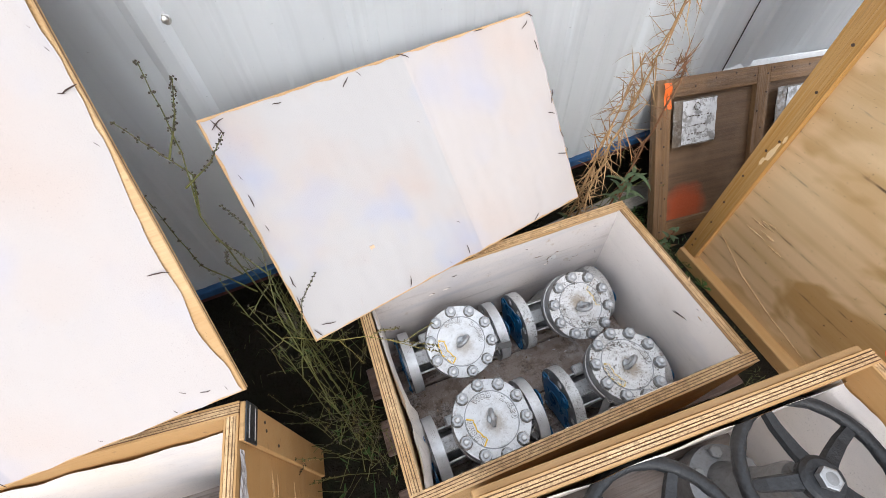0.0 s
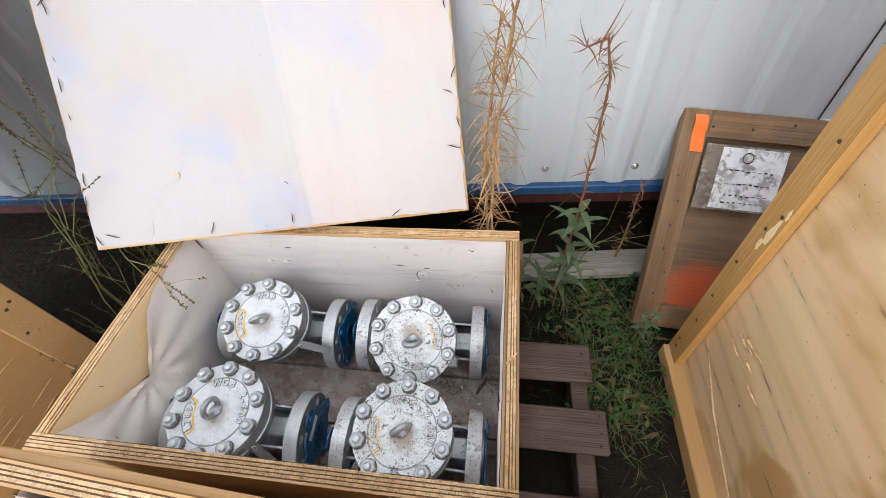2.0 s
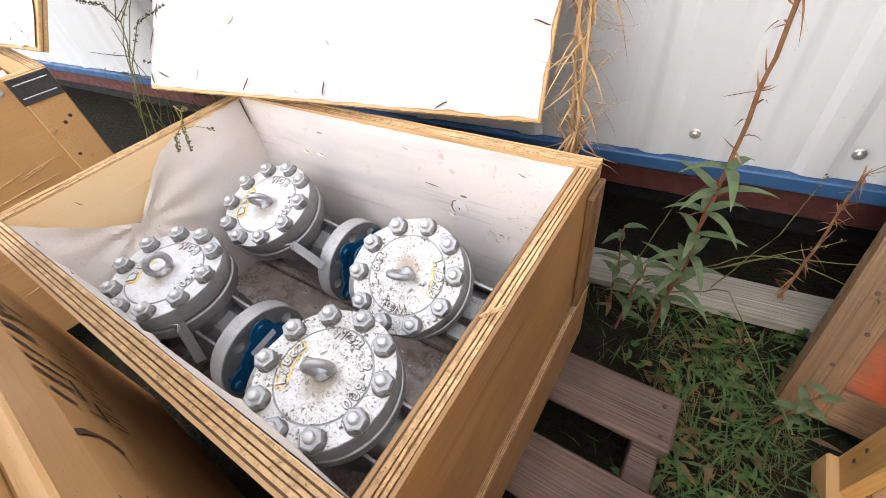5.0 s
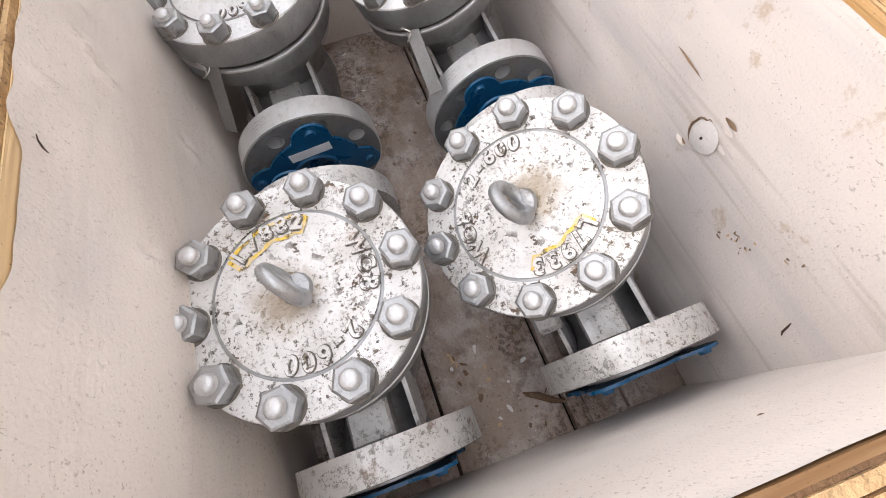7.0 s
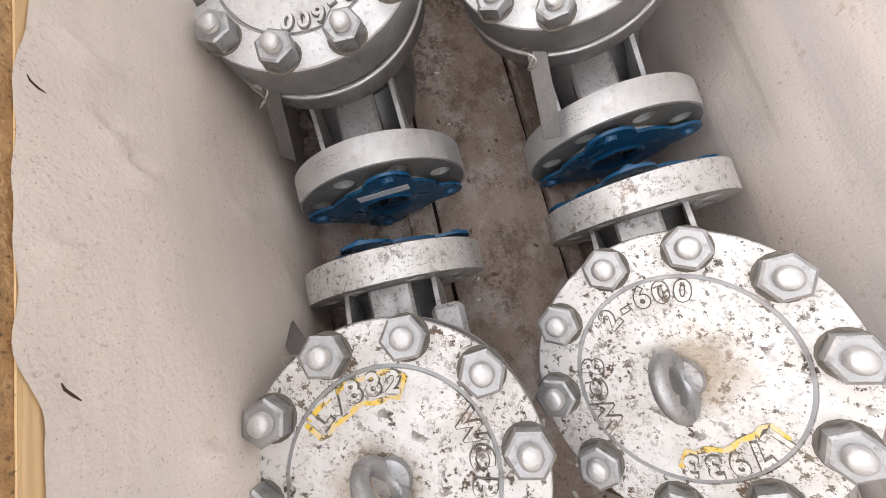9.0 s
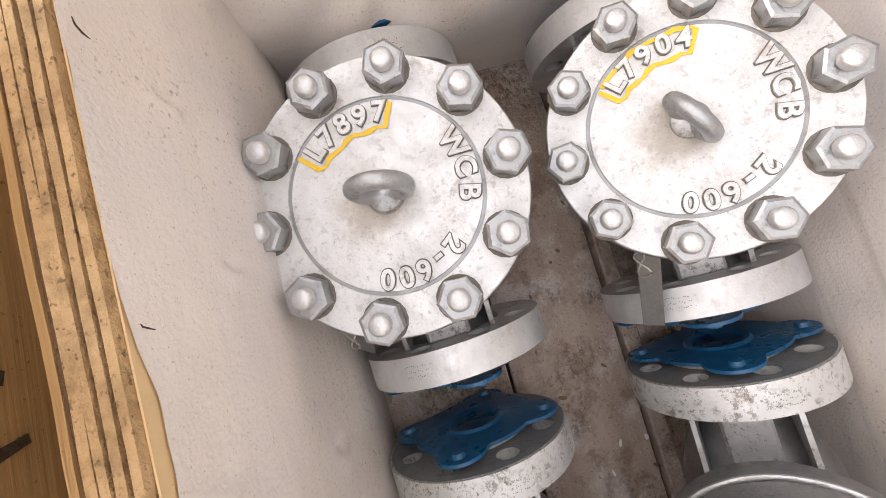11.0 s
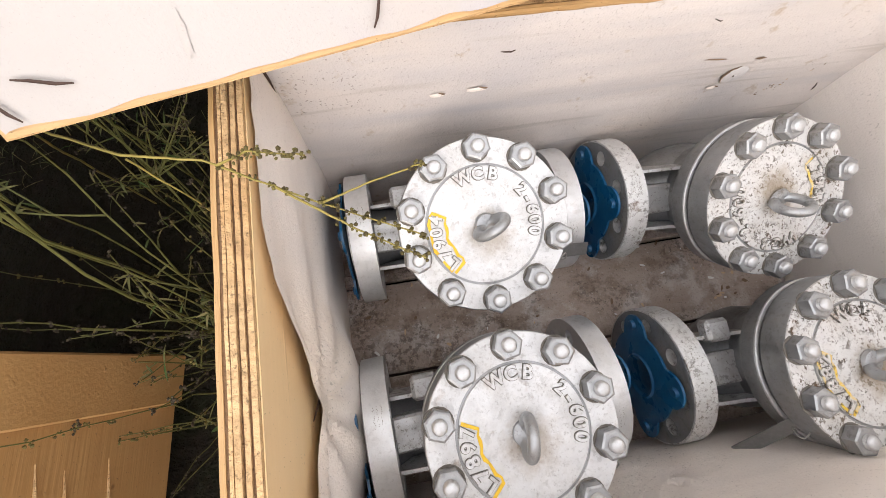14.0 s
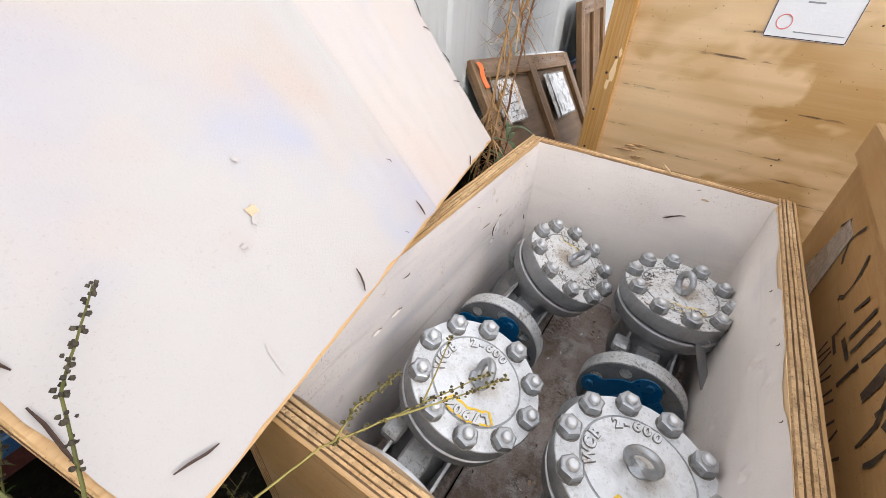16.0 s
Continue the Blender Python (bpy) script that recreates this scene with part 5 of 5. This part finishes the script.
    for yy, zz, w_, h_ in ((-0.408, 0.7685, 0.147, 0.0018), (-0.408, 0.6475, 0.147, 0.0018), (-0.3345, 0.708, 0.0018, 0.119), (-0.4815, 0.708, 0.0018, 0.119)):
        part("label_border", box(0.0006, w_, h_, (0.0009, yy, zz)), M_MARKER, lab)
    # peeled splinters low on the face
    for k in range(9):
        y_, z_ = -0.10 - 0.09 * rr.random(), 0.27 + 0.08 * rr.random()
        ln = 0.03 + 0.05 * rr.random()
        part("splinter", tube([(0.0026, y_, z_), (-0.001, y_ - ln / 2, z_ + 0.004), (0.0026, y_ - ln, z_ + 0.003)], [0.001, 0.003, 0.0006], 5), M_EDGE_L, c)
    for k, (y_, z_, sy, sz) in enumerate(((-0.044, 0.525, 0.009, 0.034), (-0.036, 0.490, 0.006, 0.014), (-0.050, 0.572, 0.005, 0.012))):
        part("worn_patch", ragged(14, sz, sy, 300 + k, 0.0004), M_PLY_PALE, c, "varnish worn off the edge board", False, pose(-0.0181, y_, z_, 0, -90, 0))
    part("split", tube([(0.0026, -0.06, 0.20), (0.0016, -0.20, 0.135), (0.0022, -0.34, 0.10), (0.0026, -0.52, 0.075)], [0.0006, 0.0022, 0.0016, 0.0006], 5), M_EDGE_L, c, "pale long split in the face")
    return c


build_tall_crate()


# ---- old panels leaning on the wall ----
def build_panel(m, w, h, label, pouches, spray):
    p = thing("framed_panel", label, "panel", m, "old leaning panels")
    part("board", box(w, 0.010, h, (w / 2, 0.012, h / 2)), M_SPRAY if spray else M_OLD_Z, p, "brown plywood board" + (" with orange sprayed patch" if spray else ""))
    st = 0.062
    stiles = [0.0, w - st] + [w * f - st / 2 for f in ((1 / 3, 2 / 3) if w > 1 else (0.5,))]
    for x in stiles:
        part("stile", box(st, 0.018, h, (x + st / 2, -0.002, h / 2), 0.0015), M_OLD_Z, p)
    xs = sorted(stiles)
    for a, b in zip(xs, xs[1:]):
        part("rail", box(b - a - st - 0.001, 0.018, st, ((a + st + b) / 2, -0.0021, h - st / 2), 0.0015), M_OLD_X, p)
        part("rail", box(b - a - st - 0.001, 0.018, st, ((a + st + b) / 2, -0.0021, st / 2), 0.0015), M_OLD_X, p)
    nail = mesh_of(lathe([(0, 0.0012), (0.003, 0.001), (0.0036, 0), (0.0036, -0.002)], 8), "nail")
    nail.materials.append(M_RUST)
    rr = random.Random(11)
    for x in stiles[:1] + stiles[2:]:
        for k in range(9):
            part("nail", nail, None, p, at=pose(x + rr.uniform(0.012, 0.05), -0.0112, h * (k + 0.5) / 9, 90, 0, 0))
    for k in range(int(w / 0.09)):
        part("nail", nail, None, p, at=pose(0.07 + 0.09 * k, -0.0113, h - rr.uniform(0.012, 0.05), 90, 0, 0))
    for px, pz, pw, ph, writing in pouches:
        s = sheet(14, 12, lambda u, v: (px + pw * u, -0.0145 - 0.003 * (0.5 + noise.noise((u * 6, v * 6, px))), pz + ph * v))
        q = part("document_pouch", s, M_POUCH, p, "crumpled plastic pouch with a handwritten sheet", True)
        note = sheet(14, 12, lambda u, v: (px + pw * (0.20 + 0.79 * u), -0.0165 - 0.003 * (0.5 + noise.noise((0.3 * 6 + u * 4.1, v * 6, px))), pz + ph * (0.03 + 0.94 * v)))
        part("note_sheet", note, M_NOTE, q, "crumpled white note sheet")
        if writing:
            ring = [(px + pw * 0.52 + 0.012 * math.cos(a), -0.0198, pz + ph * 0.83 + 0.012 * math.sin(a)) for a in (2 * math.pi * k / 20 for k in range(20))]
            part("written_ring", tube(ring, 0.0011, 4, closed=True), M_MARKER, q)
            rr2 = random.Random(5)
            for row, zz in enumerate((0.62, 0.42, 0.24, 0.12)):
                for k in range(8):
                    part("written_bar", box(0.005 + 0.006 * rr2.random(), 0.0006, 0.0012 + 0.0035 * rr2.random() ** 2, (px + pw * (0.36 + 0.07 * k), -0.0198, pz + ph * zz + 0.003 * rr2.random())), M_MARKER, q)
    return p


PH = 0.565
panel_thing = build_panel(edge_pose((0.722, 0.296, 0.022), (0.780, 0.614, 0.483), (1, 0.02, -0.06)) @ pose(0, 0, 0, -90, 0, 0), 0.95, PH, "old brown framed panel leaning on the wall, orange sprayed", ((0.065, 0.335, 0.19, 0.155, True), (0.545, 0.29, 0.24, 0.19, False)), True)
part("ribbon", sheet(4, 10, lambda u, v: (0.022 + 0.030 * u + 0.006 * v, -0.0145 - 0.006 * math.sin(v * 7) * (1 - v), PH - 0.012 - 0.085 * v)), M_ORANGE, panel_thing, "orange ribbon tied at the corner", True)
foam = thing("foam_sheet", "white foam sheet standing behind the old panel", "foam sheet", edge_pose((0.79, 0.316, 0.022), (0.845, 0.634, 0.483), (1, 0.02, -0.06)) @ pose(0, 0, 0, -90, 0, 0))
part("sheet", box(1.0, 0.012, 0.564, (0.47, 0.018, 0.282), 0.002), M_FOAM, foam)
build_panel(pose(1.86, 0.47, 0.0, -14, 0, 4), 0.6, 0.60, "second old brown framed panel leaning farther along the wall", (), False)


# ---- plants ----
def blade(bm, p, d, length, width, curl, seg=4):
    """A grass blade or narrow leaf: a tapered folded strip."""
    p, d = Vector(p), Vector(d).normalized()
    side = d.cross(Vector((0, 0, 1)))
    if side.length < 0.05:
        side = Vector((1, 0, 0))
    side.normalize()
    prev = None
    for k in range(seg + 1):
        f = k / seg
        w = width * (1 - f) ** 0.7 * min(1, 0.35 + f * 3)
        q = p + d * (length * f) + Vector((0, 0, -curl * length * f * f))
        if k == seg:
            tip = bm.verts.new(q)
            bm.faces.new((prev[0], prev[1], tip))
        else:
            cur = (bm.verts.new(q - side * w), bm.verts.new(q + side * w))
            if prev:
                bm.faces.new((prev[0], prev[1], cur[1], cur[0]))
            prev = cur


def seed(bm, p, r):
    p = Vector(p)
    top, bot = bm.verts.new(p + Vector((0, 0, r * 1.2))), bm.verts.new(p - Vector((0, 0, r * 1.2)))
    ring = [bm.verts.new(p + Vector((r * math.cos(a), r * math.sin(a), R.uniform(-0.3, 0.3) * r))) for a in (0.3, 1.6, 2.8, 4.1, 5.3)]
    for k in range(5):
        bm.faces.new((ring[k], ring[(k + 1) % 5], top))
        bm.faces.new((ring[(k + 1) % 5], ring[k], bot))


def bend(p0, p1, n, wob, sag=0.0):
    p0, p1 = Vector(p0), Vector(p1)
    ph = R.uniform(0, 9)
    out = []
    for k in range(n + 1):
        f = k / n
        w = wob * (p1 - p0).length * f
        out.append(p0.lerp(p1, f) + Vector((w * noise.noise((f * 3 + ph, 1, 0)), w * noise.noise((f * 3 + ph, 5, 0)), w * 0.5 * noise.noise((f * 3, ph, 0)) + sag * 4 * f * (1 - f))))
    return out


def seed_spike(bm, pts, r, every=1, start=0.35):
    for k, p in enumerate(pts):
        if k / len(pts) > start and k % every == 0:
            for _ in range(5):
                seed(bm, p + Vector((R.uniform(-1, 1), R.uniform(-1, 1), R.uniform(-1, 1))) * r * 1.9, r * R.uniform(0.6, 1.2))


def build_dock_weed(label, branches, seedmat, stemmat=None):
    """A spindly weed: green stems with dark seed spikes. Branch: list of points, seeds from that share on."""
    w = thing("weed", label, "weed")
    for pts, start, rad in branches:
        fine = []
        for a, b in zip(pts, pts[1:]):
            fine += bend(a, b, 7, 0.05)[:-1]
        fine.append(Vector(pts[-1]))
        n = len(fine)
        part("stem", tube(fine, [max(0.0006, rad * (1 - 0.75 * k / n)) for k in range(n)], 5), stemmat or M_STEM, w)
        if start < 1:
            bm = bmesh.new()
            seed_spike(bm, fine, 0.0016, 1, start)
            tagged(part("seed_spike", bm, seedmat, w, "dark dry seed heads"), kind="stuff")
    return w


# tall seeding weed between the left crate and the wall
build_dock_weed("thin green weed with dark seed spikes by the wall", [
    ([(-0.50, 0.26, 0.0), (-0.525, 0.245, 0.45), (-0.52, 0.235, 0.80), (-0.478, 0.22, 0.93), (-0.455, 0.21, 1.06)], 0.70, 0.0021),
    ([(-0.52, 0.235, 0.80), (-0.49, 0.235, 0.88), (-0.53, 0.23, 0.99)], 0.2, 0.0018),
    ([(-0.51, 0.235, 0.86), (-0.455, 0.225, 0.90), (-0.418, 0.215, 0.945)], 0.3, 0.0016),
    ([(-0.50, 0.23, 0.92), (-0.46, 0.225, 0.98), (-0.435, 0.22, 1.03)], 0.3, 0.0016),
    ([(-0.53, 0.24, 0.62), (-0.525, 0.21, 0.70), (-0.50, 0.18, 0.76)], 0.25, 0.0018),
    ([(-0.53, 0.24, 0.55), (-0.58, 0.24, 0.68), (-0.57, 0.24, 0.86)], 0.35, 0.0018),
    ([(-0.525, 0.24, 0.45), (-0.48, 0.19, 0.50), (-0.465, 0.13, 0.54)], 0.35, 0.0018),
], M_SEED)
# twig that hangs over the open crate's rim
build_dock_weed("thin weed stalk lying over the crate rim, seeds at its tip", [
    ([(-0.66, 0.30, 0.0), (-0.61, 0.255, 0.26), (-0.52, 0.185, 0.418), (-0.40, 0.108, 0.468), (-0.345, 0.094, 0.472), (-0.27, 0.052, 0.470), (-0.205, 0.022, 0.462)], 0.66, 0.0017),
    ([(-0.335, 0.088, 0.473), (-0.31, 0.088, 0.486), (-0.272, 0.074, 0.496)], 0.25, 0.0011),
    ([(-0.30, 0.069, 0.471), (-0.25, 0.030, 0.474), (-0.207, 0.004, 0.470)], 0.35, 0.0011),
    ([(-0.27, 0.052, 0.470), (-0.235, 0.058, 0.48), (-0.20, 0.068, 0.475)], 0.8, 0.0009),
    ([(-0.40, 0.108, 0.462), (-0.385, 0.10, 0.40), (-0.375, 0.088, 0.36)], 0.5, 0.0009),
], M_SEEDGREEN, M_OLIVE)
build_dock_weed("dark seed spike in front of the leaning lid", [
    ([(-0.53, 0.09, 0.0), (-0.505, 0.085, 0.40), (-0.458, 0.105, 0.545), (-0.431, 0.144, 0.606), (-0.393, 0.184, 0.624)], 0.60, 0.0018)], M_SEED)
for k in range(24):
    a = R.uniform(0, 6.28)
    x, y = -0.47 + 0.10 * R.uniform(-1, 1), 0.05 + 0.17 * R.uniform(-1, 1)
    top = (min(-0.372, x + 0.11 * math.cos(a)), y + 0.10 * math.sin(a), R.uniform(0.22, 0.40))
    mid = ((x + top[0]) / 2 + R.uniform(-0.03, 0.03), (y + top[1]) / 2, top[2] * 0.6)
    build_dock_weed("thin tangled green weed with small seeds between two crates", [
        ([(x, y, 0), mid, top], 0.65, 0.0013), ([mid, (min(-0.365, mid[0] + R.uniform(-0.09, 0.09)), mid[1] + R.uniform(-0.08, 0.08), mid[2] + R.uniform(0.02, 0.12))], 0.5, 0.001),
        ([(x, y, 0.08), (x + R.uniform(-0.12, 0.12), y + R.uniform(-0.1, 0.1), 0.2)], 0.6, 0.001)], M_SEEDGREEN if k % 2 else M_SEED)


def build_twiggy(label, x, y, height, seed_):
    """A branching green weed: a leaning stem, forked twigs with seeds and a few small leaves."""
    rr = random.Random(seed_)
    w = thing("weed", label, "weed")
    top = Vector((min(-0.462, max(-0.545, x + rr.uniform(-0.06, 0.06))), y + rr.uniform(0.03, 0.20), height))
    main = bend((x, y, 0.0), top, 14, 0.11)
    part("stem", tube(main, [0.0014 * (1 - 0.6 * k / 14) for k in range(15)], 5), M_STEM, w)
    leaves, seeds = bmesh.new(), bmesh.new()
    for k in range(rr.randint(5, 8)):
        p = main[rr.randint(5, 13)]
        a = rr.uniform(0, 6.28)
        ln = rr.uniform(0.05, 0.15)
        q = p + Vector((math.cos(a) * ln * 0.8, math.sin(a) * ln * 0.6, ln * rr.uniform(0.2, 1.0)))
        q.x = min(-0.462 if q.z > 0.44 else -0.375, max(-0.555, q.x))
        q.y = min(q.y, 0.50)
        twig = bend(p, q, 7, 0.08)
        part("twig", tube(twig, [0.0011 * (1 - 0.6 * j / 7) for j in range(8)], 4), M_STEM, w)
        if rr.random() < 0.6:
            seed_spike(seeds, twig, 0.0013, 1, 0.45)
        for j in range(4):
            b_ = rr.uniform(0, 6.28)
            blade(leaves, twig[rr.randint(1, 6)], (math.cos(b_), math.sin(b_), rr.uniform(-0.2, 0.7)), rr.uniform(0.008, 0.022), 0.0016, 0.3, 3)
    tagged(part("foliage", leaves, M_GRASS, w, "tiny narrow leaves"), kind="stuff")
    if len(seeds.verts):
        tagged(part("seed_spike", seeds, M_SEED, w, "dark dry seeds"), kind="stuff")
    else:
        seeds.free()
    return w


rw = random.Random(17)
for k in range(12):
    build_twiggy("branching green weed with fine twigs between crate and wall", rw.uniform(-0.53, -0.44), rw.uniform(-0.04, 0.24), rw.uniform(0.34, 0.54) if k % 4 else rw.uniform(0.52, 0.66), 400 + k)
build_dock_weed("tall forked green weed with dark seeds beside the lid", [
    ([(-0.475, 0.0, 0.0), (-0.470, 0.05, 0.40), (-0.479, 0.136, 0.607), (-0.470, 0.20, 0.665), (-0.464, 0.235, 0.70)], 0.95, 0.0016),
    ([(-0.479, 0.136, 0.607), (-0.465, 0.120, 0.640), (-0.452, 0.085, 0.655)], 0.3, 0.0014), ([(-0.470, 0.19, 0.655), (-0.500, 0.22, 0.70), (-0.53, 0.25, 0.72)], 0.3, 0.0013),
    ([(-0.466, 0.225, 0.69), (-0.475, 0.25, 0.74), (-0.50, 0.28, 0.77)], 0.2, 0.0012), ([(-0.472, 0.09, 0.50), (-0.51, 0.13, 0.57), (-0.53, 0.17, 0.61)], 0.9, 0.0014)], M_SEED)


def build_dry_stalk(label, pts, mat, count, length, spread):
    """A dead stalk with curled dry leaves along its upper part."""
    w = thing("dry_weed", label, "weed")
    fine = []
    for a, b in zip(pts, pts[1:]):
        fine += bend(a, b, 10, 0.03)[:-1]
    fine.append(Vector(pts[-1]))
    n = len(fine)
    part("stem", tube(fine, [0.0034 * (1 - 0.6 * k / n) for k in range(n)], 6), mat, w)
    bm = bmesh.new()
    for _ in range(count):
        p = fine[int(n * R.uniform(0.18, 0.99))]
        a = R.uniform(0, 6.28)
        d = Vector((math.cos(a) * spread, math.sin(a) * spread, R.uniform(-0.9, 1.1)))
        blade(bm, p, d, length * R.uniform(0.4, 1.1), 0.0019, R.uniform(-0.5, 0.9), 4)
    tagged(part("dry_leaves", bm, mat, w, "brittle curled straw-coloured leaves"), kind="stuff")
    return w


build_dry_stalk("dead straw-coloured willowherb bundle beside the leaning lid", [(0.355, 0.36, 0.0), (0.335, 0.30, 0.40), (0.345, 0.275, 0.66), (0.372, 0.27, 0.86), (0.39, 0.27, 1.02)], M_STRAW, 240, 0.075, 0.75)
build_dry_stalk("dead straw-coloured willowherb stalk", [(0.34, 0.35, 0.0), (0.325, 0.315, 0.40), (0.325, 0.29, 0.62), (0.350, 0.285, 0.84)], M_STRAW, 160, 0.065, 0.7)
build_dry_stalk("thin dark red dead willowherb stalk, nodding at its tip", [(0.51, 0.385, 0.0), (0.528, 0.36, 0.35), (0.530, 0.34, 0.55), (0.522, 0.32, 0.72), (0.505, 0.315, 0.785), (0.475, 0.31, 0.775)], M_STRAWDARK, 90, 0.045, 0.8)
build_dry_stalk("small dark dry weed at the foot of the panel", [(0.70, 0.50, 0.0), (0.705, 0.50, 0.2), (0.70, 0.50, 0.34)], M_STRAWDARK, 60, 0.035, 0.8)


def build_leafy(label, base, height, lean, count, size):
    w = thing("leafy_weed", label, "weed")
    pts = bend(base, (base[0] + lean[0], base[1] + lean[1], height), 10, 0.06)
    part("stem", tube(pts, [0.003 * (1 - 0.06 * k) for k in range(len(pts))], 6), M_STEMRED, w, "dark red stem")
    for k in range(count):
        f = 0.3 + 0.7 * k / count
        p = pts[min(len(pts) - 1, int(f * len(pts)))]
        a = k * 2.4
        bm = bmesh.new()
        d = Vector((math.cos(a), math.sin(a), 0.55))
        blade(bm, p, d, size * R.uniform(0.7, 1.15), 0.0100, R.uniform(0.35, 0.8), 6)
        part("leaf", bm, M_LEAF, w)
    return w


build_leafy("green willowherb with narrow drooping leaves behind the crate", (0.515, 0.35, 0.0), 0.41, (0.012, -0.01), 26, 0.085)
build_leafy("green willowherb with narrow leaves", (0.45, 0.33, 0.0), 0.20, (0.02, 0.0), 9, 0.06)
build_leafy("short green willowherb by the crate corner", (0.42, 0.40, 0.0), 0.20, (-0.01, 0.02), 9, 0.06)
build_leafy("low green weed beside the tall crate", (0.72, 0.25, 0.0), 0.14, (0.02, 0.0), 10, 0.04)
# yellow-green arching grass stalks
for k, (a, b, c_) in enumerate((((0.50, 0.42, 0.05), (0.60, 0.36, 0.17), (0.735, 0.22, 0.06)), ((0.47, 0.44, 0.05), (0.62, 0.43, 0.20), (0.80, 0.44, 0.24)), ((0.47, 0.43, 0.05), (0.60, 0.44, 0.16), (0.72, 0.47, 0.24)),
                                ((0.55, 0.50, 0.05), (0.66, 0.46, 0.19), (0.78, 0.40, 0.20)), ((0.44, 0.47, 0.05), (0.48, 0.50, 0.22), (0.55, 0.52, 0.30)), ((0.58, 0.47, 0.03), (0.65, 0.50, 0.2), (0.67, 0.53, 0.31)))):
    build_dock_weed("arching pale green grass stalk", [([a, b, c_], 0.75, 0.0016)], M_SEEDGREEN)


def build_grass():
    bm = bmesh.new()
    rr = random.Random(31)
    patches = ((0.66, 0.26, 0.16, 0.13, 1700), (0.66, 0.08, 0.12, 0.10, 800), (0.60, 0.42, 0.20, 0.06, 1000), (-0.46, 0.0, 0.08, 0.2, 260), (-0.5, 0.35, 0.3, 0.1, 120), (0.70, -0.12, 0.07, 0.2, 350), (1.2, 0.33, 0.4, 0.05, 500), (1.75, 0.42, 0.15, 0.12, 500), (-1.0, 0.45, 0.4, 0.1, 300))
    for cx, cy, sx, sy, n in patches:
        for _ in range(n):
            x, y = cx + sx * rr.gauss(0, 0.55), cy + sy * rr.gauss(0, 0.55)
            if noise.noise((x * 13, y * 13, 3)) < rr.uniform(-0.2, 0.3):
                continue
            a = rr.uniform(0, 6.28)
            up = rr.uniform(0.3, 1.6)
            blade(bm, (x, y, -0.004), (math.cos(a), math.sin(a), up), rr.uniform(0.020, 0.080), rr.uniform(0.0005, 0.0012), rr.uniform(0.1, 0.9), 3)
    g = tagged(new("grass", mesh_of(bm, "grass")), "short uneven green grass between pallets and crates", "grass", kind="stuff")
    g.data.materials.append(M_GRASS)
    bm = bmesh.new()
    for cx, cy, sx, sy, n in patches[:4]:
        for _ in range(n // 9):
            x, y = cx + sx * rr.gauss(0, 0.5), cy + sy * rr.gauss(0, 0.5)
            if noise.noise((x * 17, y * 17, 3)) < rr.uniform(-0.1, 0.4):
                continue
            h = rr.uniform(0.008, 0.05)
            for j in range(3):
                a = rr.uniform(0, 6.28)
                blade(bm, (x, y, h), (math.cos(a), math.sin(a), rr.uniform(-0.1, 0.5)), rr.uniform(0.010, 0.028), rr.uniform(0.0025, 0.0065), 0.3, 4)
        for _ in range(n // 6):
            x, y = cx + sx * rr.gauss(0, 0.6), cy + sy * rr.gauss(0, 0.6)
            a = rr.uniform(0, 6.28)
            blade(bm, (x, y, rr.uniform(0.004, 0.03)), (math.cos(a), math.sin(a), rr.uniform(-0.1, 0.25)), rr.uniform(0.02, 0.07), rr.uniform(0.0006, 0.003), 0.1, 3)
    g = tagged(new("ground_leaves", mesh_of(bm, "ground_leaves")), "small broad green weed leaves close to the soil", "weeds", kind="stuff")
    g.data.materials.append(M_CLOVER)


def build_litter():
    bm = bmesh.new()
    rr = random.Random(90)
    for cx, cy, sx, sy, n in ((0.62, 0.28, 0.16, 0.14, 70), (0.66, 0.10, 0.10, 0.12, 35), (0.58, 0.42, 0.16, 0.05, 30)):
        for _ in range(n):
            a = rr.uniform(0, 6.28)
            blade(bm, (cx + sx * rr.gauss(0, 0.55), cy + sy * rr.gauss(0, 0.55), rr.uniform(0.003, 0.022)), (math.cos(a), math.sin(a), rr.uniform(-0.15, 0.3)), rr.uniform(0.015, 0.05), rr.uniform(0.002, 0.008), rr.uniform(0.0, 0.4), 5)
    g = tagged(new("leaf_litter", mesh_of(bm, "leaf_litter")), "scattered dry brown and yellow dead leaves", "leaves", kind="stuff")
    g.data.materials.append(M_LITTER)


build_grass()
build_litter()
